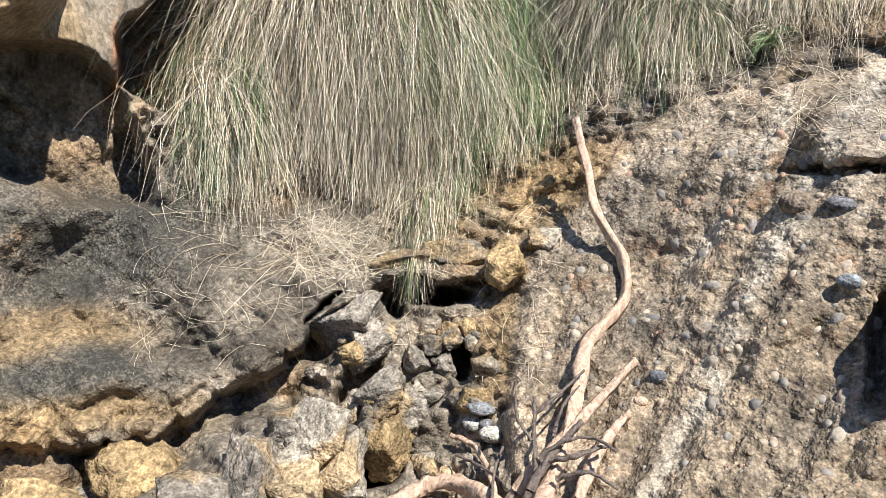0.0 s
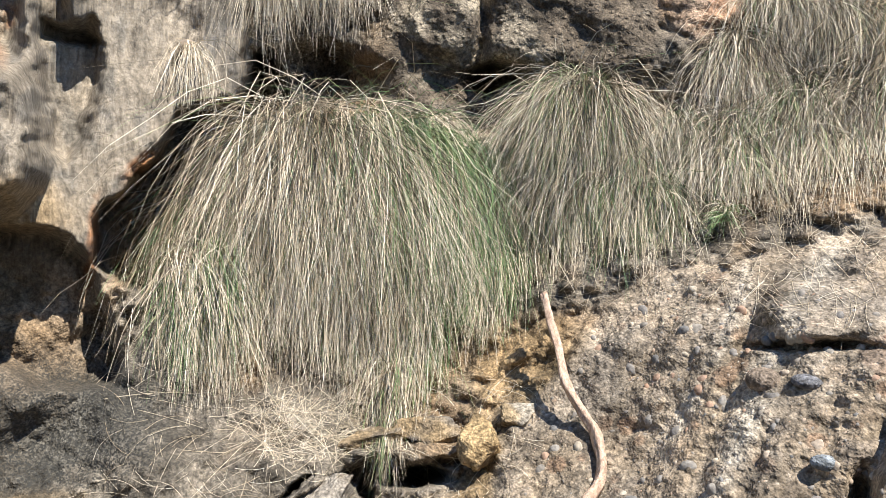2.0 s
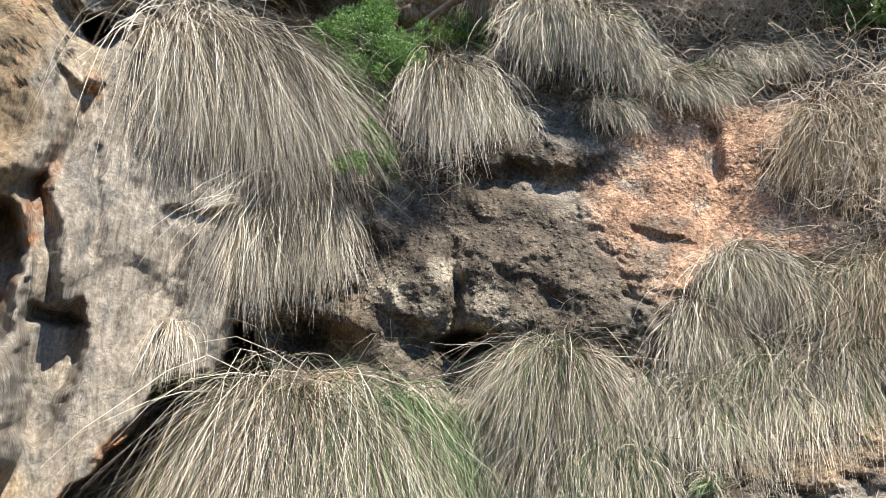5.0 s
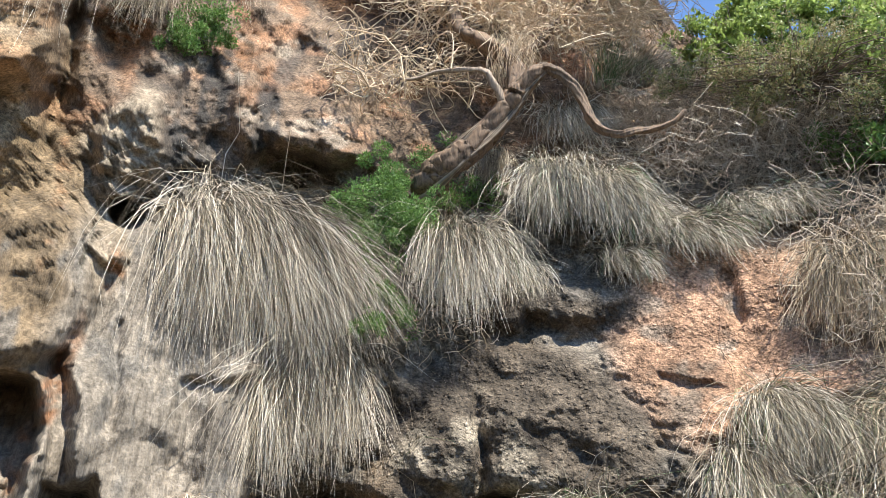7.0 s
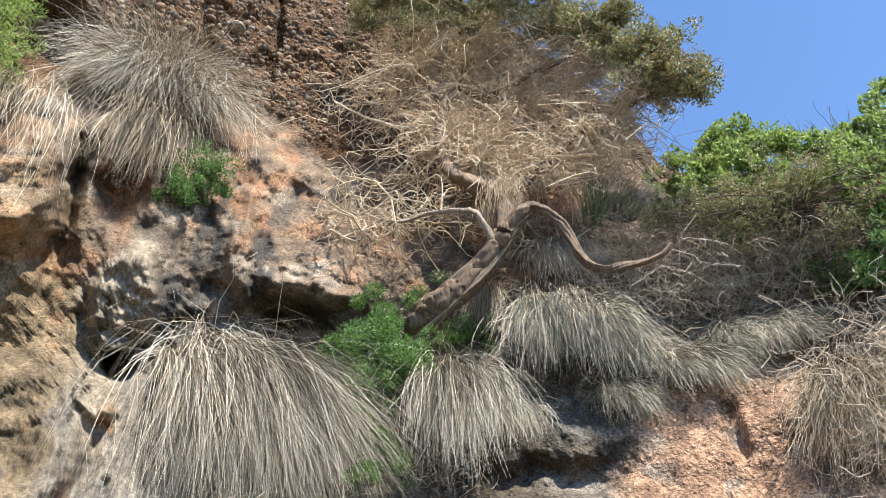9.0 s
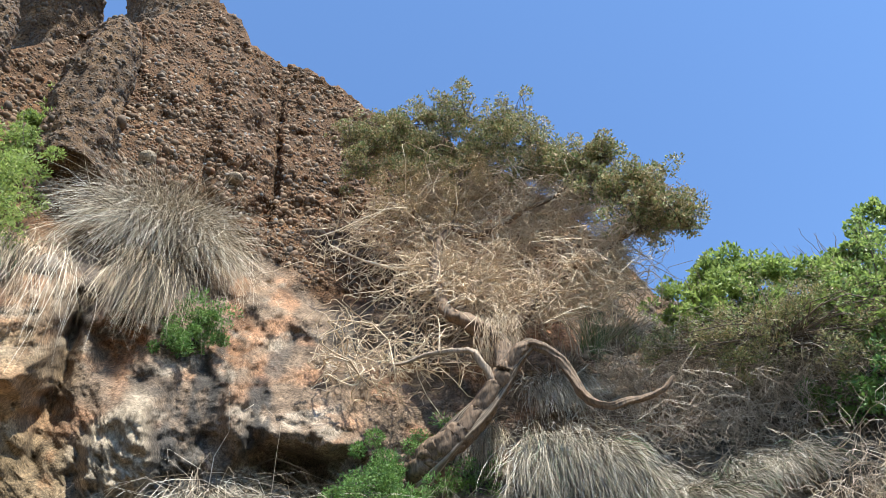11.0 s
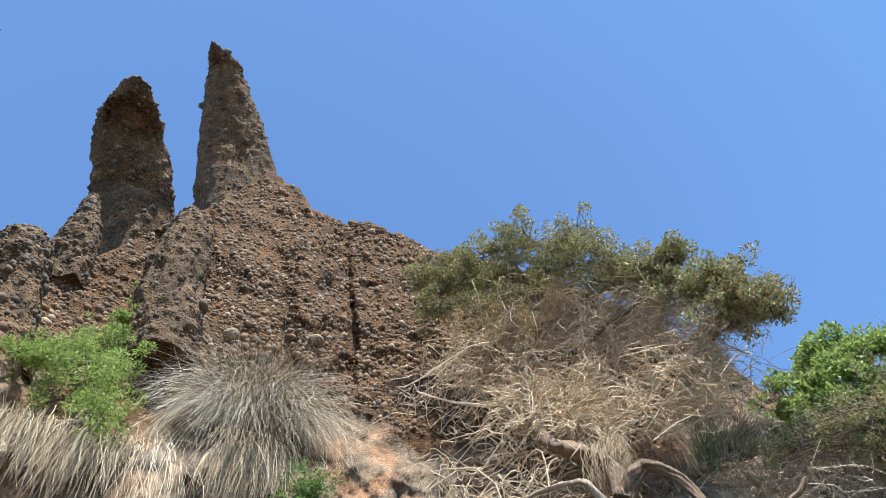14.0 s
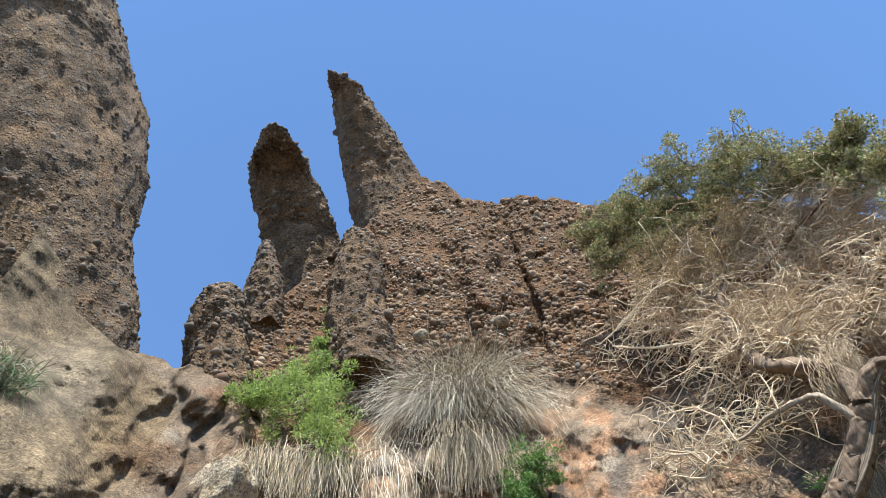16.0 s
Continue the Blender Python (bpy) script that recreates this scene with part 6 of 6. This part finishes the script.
driftwood([(8.8, -30.0, 0.3), (7.4, -28.6, 0.32), (7.0, -26.8, 0.3)], 0.011, 0.005, "thin dark brown driftwood twig", 11, DARK_WOOD, 8)
driftwood([(10.4, -29.4, 0.3), (10.8, -27.2, 0.33), (11.8, -25.6, 0.3)], 0.01, 0.004, "thin reddish driftwood twig", 12, DARK_WOOD, 8)
driftwood([(11.2, -32.2, 0.3), (13.6, -31.4, 0.32), (16.0, -32.0, 0.26)], 0.012, 0.006, "thin dark brown driftwood twig", 13, DARK_WOOD, 8)
driftwood([(6.6, -36.0, 0.2), (6.2, -32.8, 0.26), (6.6, -30.6, 0.26)], 0.011, 0.006, "thin reddish driftwood twig", 14, DARK_WOOD, 8)
driftwood([(3.0, -31.6, 0.15), (5.2, -32.2, 0.22), (7.0, -33.0, 0.24)], 0.008, 0.005, "thin bent driftwood twig", 15, DARK_WOOD, 8)

# ---- loose rocks ----
def boulder(az, el, size, stretch, tint, label, seed, sunk=0.35, turn=0.0, name="boulder", level=None, crag=0.3, cuts=15):
    """An angular weathered rock, flattened by a few cuts, lying on the slope."""
    r = np.random.default_rng(500 + seed)
    q, f = level or ICO4
    q = q.copy()
    for _ in range(cuts):
        nrm = r.normal(size=3)
        nrm /= np.linalg.norm(nrm)
        d = q @ nrm
        q = q - np.maximum(d - r.uniform(0.45, 0.85), 0)[:, None] * nrm * 0.95
    q = q * (1 + crag * fbm(q + seed, 0.9, 4, seed, True) + 0.55 * crag * fbm(q + seed, 0.2, 4, seed + 1, True))[:, None]
    q = q * size * np.array(stretch)
    q = q @ np.array(Matrix.Rotation(radians(turn), 3, "Y")).T
    p = spot(az, el, size * (1 - sunk) * 0.7)
    n1 = fbm(q + p, size * 0.7, 4, seed + 2)
    n2 = fbm(q + p, size * 0.2, 3, seed + 3)
    col = np.asarray(tint)[None] * (1 + 0.35 * n1 + 0.35 * n2)[:, None]
    col = tinted(col, (0.44, 0.31, 0.16), 0.7 * smooth(0.05, 0.4, fbm(q + p, 0.25, 3, 33)))
    me = mesh_of(name, q, f, ROCK, np.clip(col, 0.03, 0.8))
    ob = new(name, me)
    ob.location = p
    return tagged(ob, label, "rock", "loose rocks in the gully")


GREY, PALE, OCHRE, DARK = (0.27, 0.24, 0.2), (0.36, 0.32, 0.26), (0.34, 0.245, 0.13), (0.17, 0.15, 0.125)
for k, (a, e, s, st, tint, turn, text) in enumerate([
        (-21.1, -33.2, 0.25, (1.3, 1, 0.75), OCHRE, 10, "ochre boulder with a grey cap under the ledge"),
        (-13.3, -34.6, 0.22, (1.0, 1, 1.1), GREY, 20, "rough grey boulder below the ledge"),
        (-8.5, -31.0, 0.2, (0.75, 1, 1.5), PALE, 38, "long pale slanting rock in the gully"),
        (-6.8, -22.9, 0.22, (1.15, 1, 0.8), GREY, -25, "flat-topped grey rock at the ledge's end"),
        (-6.6, -33.6, 0.18, (0.8, 1, 1.3), PALE, 35, "pale rock leaning in the gully"),
        (-3.4, -27.6, 0.15, (1.0, 1, 0.95), GREY, 0, "rounded grey rock in the gully"),
        (-2.4, -31.2, 0.19, (0.85, 1, 1.25), OCHRE, 10, "mossy ochre rock in the gully"),
        (-28.1, -35.4, 0.26, (1.4, 1, 0.7), OCHRE, 0, "broad ochre boulder at the cliff foot"),
        (-17.6, -36.0, 0.2, (1.2, 1, 0.8), GREY, 0, "dark grey boulder at the cliff foot"),
        (-1.2, -25.3, 0.1, (0.9, 1, 1.1), GREY, 0, "small angular grey rock"),
        (-4.9, -24.6, 0.15, (1.1, 1, 0.9), GREY, -30, "slanting grey rock under the ledge's end"),
        (-10.0, -34.6, 0.18, (1.0, 1, 1.1), PALE, 20, "pale pitted boulder at the cliff foot"),
        (-1.2, -29.2, 0.12, (0.8, 1, 1.3), GREY, 0, "upright grey rock in the gully"),
        (0.0, -24.0, 0.09, (1.2, 1, 0.8), DARK, 0, "small dark angular rock"),
        (1.5, -23.4, 0.09, (1, 1, 0.9), GREY, 0, "small angular grey rock"),
        (2.7, -22.8, 0.08, (0.9, 1, 1.1), OCHRE, 0, "small rounded ochre rock in the gully"),
        (1.3, -25.6, 0.085, (1, 1, 1), GREY, 0, "small angular grey rock"),
        (0.0, -27.8, 0.09, (1.3, 1, 0.8), GREY, 0, "small angular grey rock"),
        (7.8, -15.2, 0.115, (1.3, 1, 0.6), PALE, -10, "pinkish pale rock wedged at the slab's edge"),
        (4.8, -17.8, 0.17, (1.0, 1, 1.0), OCHRE, 0, "blocky ochre rock over the gully"),
        (1.2, -17.2, 0.19, (1.5, 0.8, 0.5), DARK, -6, "dark flat rock sill above the hole"),
        (-2.8, -17.9, 0.17, (1.5, 0.8, 0.45), GREY, -14, "flat grey rock sill under the dry grass"),
        (-10.4, -31.0, 0.16, (1.4, 1, 0.7), GREY, -20, "craggy grey rock below the ledge"),
        (-5.6, -29.2, 0.14, (0.7, 1, 1.5), PALE, 30, "narrow pale slanting rock in the gully"),
        (-53.4, 39.0, 0.36, (1.1, 1, 0.9), (0.48, 0.38, 0.26), 0, "smooth pale ochre boulder beside the green shrub")]):
    boulder(a, e, s, st, tint, text, k, turn=turn, crag=0.2 if e > 0 else 0.3, cuts=5 if e > 0 else 15)
heap = np.random.default_rng(12)
for k in range(46):
    a, e = heap.uniform(-11, 4.5), heap.uniform(-33, -21.5)
    if e > np.interp(a, *LEDGE) - 1.5 and a < -3.5:
        continue
    kind = int(heap.integers(0, 4))
    boulder(a, e, float(heap.uniform(0.035, 0.085)), (float(heap.uniform(0.8, 1.4)), 1, float(heap.uniform(0.6, 1.1))), (GREY, PALE, OCHRE, DARK)[kind],
            ("small broken grey stone in the gully", "small broken pale stone in the gully", "small broken ochre stone in the gully", "small broken dark stone in the gully")[kind], 100 + k, turn=float(heap.uniform(-40, 40)), name="stone", level=ICO3)


def cobble_mesh(seed, level=ICO3):
    r = np.random.default_rng(seed)
    q, f = level
    q = q * np.array([1.0, r.uniform(0.7, 0.95), r.uniform(0.55, 0.8)]) * (1 + 0.09 * fbm(q + seed * 3, 1.1, 2, seed))[:, None]
    return q, f


def stone_material(name, colours):
    m, nt, n, l, b = material(name)
    info = n.new("ShaderNodeObjectInfo")
    cr = n.new("ShaderNodeValToRGB")
    cr.color_ramp.interpolation = "CONSTANT"
    for k, c in enumerate(colours):
        e = cr.color_ramp.elements[k] if k < 2 else cr.color_ramp.elements.new(k / len(colours))
        e.position = k / len(colours)
    for k, c in enumerate(colours):
        cr.color_ramp.elements[k].color = (*c, 1)
    l.new(info.outputs["Random"], cr.inputs[0])
    ns = n.new("ShaderNodeTexNoise"); ns.inputs["Scale"].default_value = 45; ns.inputs["Detail"].default_value = 5
    geo = n.new("ShaderNodeNewGeometry"); l.new(geo.outputs["Position"], ns.inputs["Vector"])
    mr = n.new("ShaderNodeMapRange"); mr.inputs["From Min"].default_value = 0.3; mr.inputs["From Max"].default_value = 0.7; mr.inputs["To Min"].default_value = 0.6; mr.inputs["To Max"].default_value = 1.3
    l.new(ns.outputs["Fac"], mr.inputs["Value"])
    sc = n.new("ShaderNodeVectorMath"); sc.operation = "SCALE"; l.new(cr.outputs[0], sc.inputs[0]); l.new(mr.outputs[0], sc.inputs["Scale"])
    l.new(sc.outputs[0], b.inputs["Base Color"])
    b.inputs["Roughness"].default_value = 0.85
    bp = n.new("ShaderNodeBump"); bp.inputs["Strength"].default_value = 0.5; bp.inputs["Distance"].default_value = 0.01
    l.new(ns.outputs["Fac"], bp.inputs["Height"]); l.new(bp.outputs[0], b.inputs["Normal"])
    return m


SET_STONE = stone_material("embedded_cobble", [(0.2, 0.18, 0.155), (0.29, 0.25, 0.2), (0.14, 0.135, 0.13), (0.33, 0.27, 0.21), (0.24, 0.22, 0.195), (0.3, 0.2, 0.14), (0.19, 0.175, 0.16), (0.38, 0.33, 0.26)])


def single_cobble(az, el, size, stretch, tint, label, seed):
    q, f = cobble_mesh(seed)
    q = q * size * np.array(stretch)
    p = spot(az, el, size * (0.0 if az > 10 else 0.4 if el < 10 else 0.75))
    col = np.asarray(tint)[None] * (1 + 0.25 * fbm(q + p, 0.05, 3, seed))[:, None]
    ob = new("cobble", mesh_of("cobble", q, f, ROCK, np.clip(col, 0.03, 0.85)))
    ob.location = p
    return tagged(ob, label, "cobble", "large cobbles")


for k, (a, e, s, st, tint, text) in enumerate([
        (4.1, -29.2, 0.066, (1, 1, 1.1), (0.42, 0.41, 0.38), "smooth pale grey cobble in the gully"),
        (5.7, -29.8, 0.066, (1.15, 1, 0.9), (0.56, 0.54, 0.48), "smooth whitish cobble in the gully"),
        (4.5, -28.1, 0.066, (1.3, 1, 0.7), (0.24, 0.25, 0.26), "smooth blue-grey cobble in the gully"),
        (5.1, -29.2, 0.045, (1, 1, 1), (0.17, 0.17, 0.18), "small dark grey cobble in the gully"),
        (3.1, -27.4, 0.07, (1.3, 1, 0.8), (0.3, 0.22, 0.17), "reddish-brown rounded stone in the gully"),
        (3.7, -30.8, 0.04, (1, 1, 1), (0.45, 0.43, 0.38), "small pale cobble in the gully"),
        (24.1, -10.3, 0.092, (1, 1, 1), (0.33, 0.26, 0.2), "large brown cobble set in the slab"),
        (26.7, -9.9, 0.069, (1.1, 1, 0.9), (0.16, 0.16, 0.17), "dark grey cobble set in the slab"),
        (17.4, -23.8, 0.045, (1, 1, 1), (0.14, 0.15, 0.17), "dark blue-grey cobble set in the slab"),
        (16.5, -25.7, 0.036, (1, 1, 1), (0.5, 0.38, 0.28), "small orange cobble set in the slab"),
        (28.4, -14.8, 0.06, (1.2, 1, 0.8), (0.2, 0.22, 0.24), "grey cobble jutting from the slab"),
        (-34.7, 50.9, 0.15, (1, 1, 1.2), (0.4, 0.32, 0.22), "large round tan cobble set below the spire"),
        (-25.1, 51.5, 0.14, (1, 1, 1.1), (0.33, 0.26, 0.18), "large round brown cobble set below the spire"),
        (-4.6, -27.4, 0.046, (1.2, 1, 0.8), (0.46, 0.42, 0.35), "small pale cobble in the gully")]):
    single_cobble(a, e, s, st, tint, text, 60 + k)

# ---- dry litter on the ledge and the slab ----
def litter(name, n, az, el, length, mat, label, seed):
    r = np.random.default_rng(seed)
    a, e = r.uniform(az[0], az[1], n), r.uniform(el[0], el[1], n)
    keep = e > np.interp(a, *LEDGE) + 0.8
    keep |= a > -3.5
    a, e = a[keep], e[keep]
    m = len(a)
    ang = r.uniform(-0.9, 0.9, m) + np.where(r.uniform(size=m) < 0.3, 1.5, 0)
    ln = np.degrees(length * r.uniform(0.3, 1.2, m) / 5.0)
    paths = []
    bow = r.normal(size=m) * 0.5
    for t in np.linspace(-0.5, 0.5, 6):
        aa = a + ln * t * np.cos(ang) - ln * bow * (t * t) * np.sin(ang)
        ee = e + ln * t * np.sin(ang) + ln * bow * (t * t) * np.cos(ang)
        paths.append(np.stack([aa, ee], 1))
    q = np.stack(paths, 1).reshape(-1, 2)
    w = wall_at(CENTRE + way(q[:, 0], q[:, 1]) * 5)[3]
    rr, _ = rock_at(q[:, 0], q[:, 1])
    p = (CENTRE + way(q[:, 0], q[:, 1]) * (np.minimum(rr, w + 0.05) - 0.012)[:, None]).reshape(m, 6, 3)
    v, f = tubes(p, np.full((m, 6), 0.0012) * r.uniform(0.6, 1.3, (m, 1)), 3)
    return tagged(new(name, mesh_of(name, v, f, mat)), label, "dry litter", kind="stuff")


litter("dry_litter", 190, (-22, -2), (-25, -13), 0.4, STRAW, "loose dry straw stalks scattered on the ledge", 21)
litter("dry_litter", 320, (-12, 0), (-19.5, -15.5), 0.5, STRAW, "matted dry straw along the foot of the hanging grass", 22)
litter("dry_litter", 260, (8, 30), (-6.5, 1.5), 0.3, STRAW, "dry straw strewn along the top of the slab", 23)
litter("dry_litter", 160, (0, 9), (-26, -12), 0.25, STRAW, "dry straw stalks in the gully", 24)

# ---- bare twigs of the shrubs on the right ----
def thicket(name, centres, n, reach, mat, label, seed, radius=0.0035):
    r = np.random.default_rng(seed)
    cs = np.array([spot(a, e, d) for a, e, d in centres])
    base = cs.mean(0)
    k = r.integers(0, len(cs), n)
    s = cs[k] + r.normal(size=(n, 3)) * np.array([0.35, 0.2, 0.22])
    g = s + r.normal(size=(n, 3)) * reach
    v, f = tubes(wander(s, g, 6, r, 0.35), np.linspace(1, 0.4, 6)[None] * radius * r.uniform(0.5, 1.6, (n, 1)), 3)
    return tagged(new(name, mesh_of(name, v, f, mat)), label, "thicket", kind="stuff")


thicket("dead_thicket", [(17, 37, 0.3), (20, 36, 0.3), (23, 37, 0.4), (26, 36, 0.4), (29, 35, 0.4), (24, 34, 0.25), (20, 34, 0.25), (28, 33, 0.3), (32, 33, 0.4), (15, 34, 0.25), (14, 37, 0.3), (22, 32, 0.25), (26, 31.5, 0.25)], 4600, 0.22, GREY_TWIG, "tangled thicket of bare grey-brown twigs below the green shrub", 41)
thicket("dead_thicket", [(31, 26, 0.3), (33, 22, 0.3), (35, 27, 0.35), (34, 18, 0.3)], 1500, 0.18, GREY_TWIG, "bare reddish twigs hanging beside the clay bank", 42)
thicket("dead_thicket", [(-3.5, 23.5, 0.15), (-3, 21.5, 0.12)], 260, 0.12, TWIG, "small knot of dead grey twigs on the rock", 43)
shoots = np.random.default_rng(44)
foot = spots(shoots.uniform(21, 36, 46), np.full(46, 38.0), 0.5)
foot[:, 2] += shoots.uniform(0.35, 0.6, 46) - 0.02 * np.maximum(foot[:, 0] - 3, 0)
tips = foot + np.stack([shoots.normal(size=46) * 0.1 - 0.03, shoots.normal(size=46) * 0.06, shoots.uniform(0.25, 0.75, 46)], 1)
sv, sf = tubes(wander(foot, tips, 7, shoots, 0.09), np.linspace(0.006, 0.0025, 7)[None] * shoots.uniform(0.6, 1.3, (46, 1)), 4)
tagged(new("bare_shoots", mesh_of("bare_shoots", sv, sf, DARK_TWIG)), "thin bare shoots standing above the green shrub", "dead shoots", kind="stuff")

# ---- stones set in the cliff ----
def stud_cliff():
    r = np.random.default_rng(90)
    shapes = []
    for k in range(6):
        q, f = cobble_mesh(200 + k, ICO2)
        shapes.append(mesh_of("cobble", q, f, SET_STONE))
    spots_ = [(r.uniform(9, 31), r.uniform(-27, -4), r.uniform(0.02, 0.05)) for _ in range(130)] + [(r.uniform(-40, -14), r.uniform(48, 59), r.uniform(0.03, 0.065)) for _ in range(170)]
    n = 0
    for a, e, s in spots_:
        if e < 0 and a < np.interp(e, *SLAB_EDGE) + 1.0 or n >= 290:
            continue
        ob = part("cobble", shapes[n % 6], cliff)
        p = spot(a, e, -s * (0.65 if e < 5 else 0.5))
        m = Matrix.Translation(p) @ Euler((r.uniform(0, 6), r.uniform(0, 6), r.uniform(0, 6))).to_matrix().to_4x4() @ Matrix.Diagonal((s, s * r.uniform(0.8, 1.1), s, 1))
        ob.matrix_parent_inverse = Matrix.Identity(4)
        ob.matrix_basis = m
        n += 1
    # the countless small ones, joined
    slab, cone = 1300, 19000
    a = np.concatenate([r.uniform(8, 33, slab), r.uniform(-58, 17, cone)])
    e = np.concatenate([r.uniform(-32, -1, slab), r.uniform(45, 62, cone)])
    z = zones(a, e, CENTRE + way(a, e) * form(a, e)[:, None])
    ok = (np.where(e < 5, z["slab"], z["cone"]) > 0.7) & (e < np.interp(a, SKYLINE[:, 0], SKYLINE[:, 1]) - 0.1)
    a, e = a[ok], e[ok]
    s = np.where(e < 5, 0.012, 0.036) * np.exp(0.5 * np.clip(r.normal(size=len(a)), -2.2, 2.2))
    at_ = spots(a, e, np.where(e < 5, -0.75, -0.3) * s)
    for k, mat, text in ((e < 5, COBBLE, "small grey pebbles set in the matrix"), (e >= 5, CONE_COBBLE, "small brown and grey pebbles set in the matrix")):
        ob = part("pebble_studding", pebble_mesh(at_[k], s[k], r, mat), cliff, text)
        ob["kind"] = "stuff"


stud_cliff()
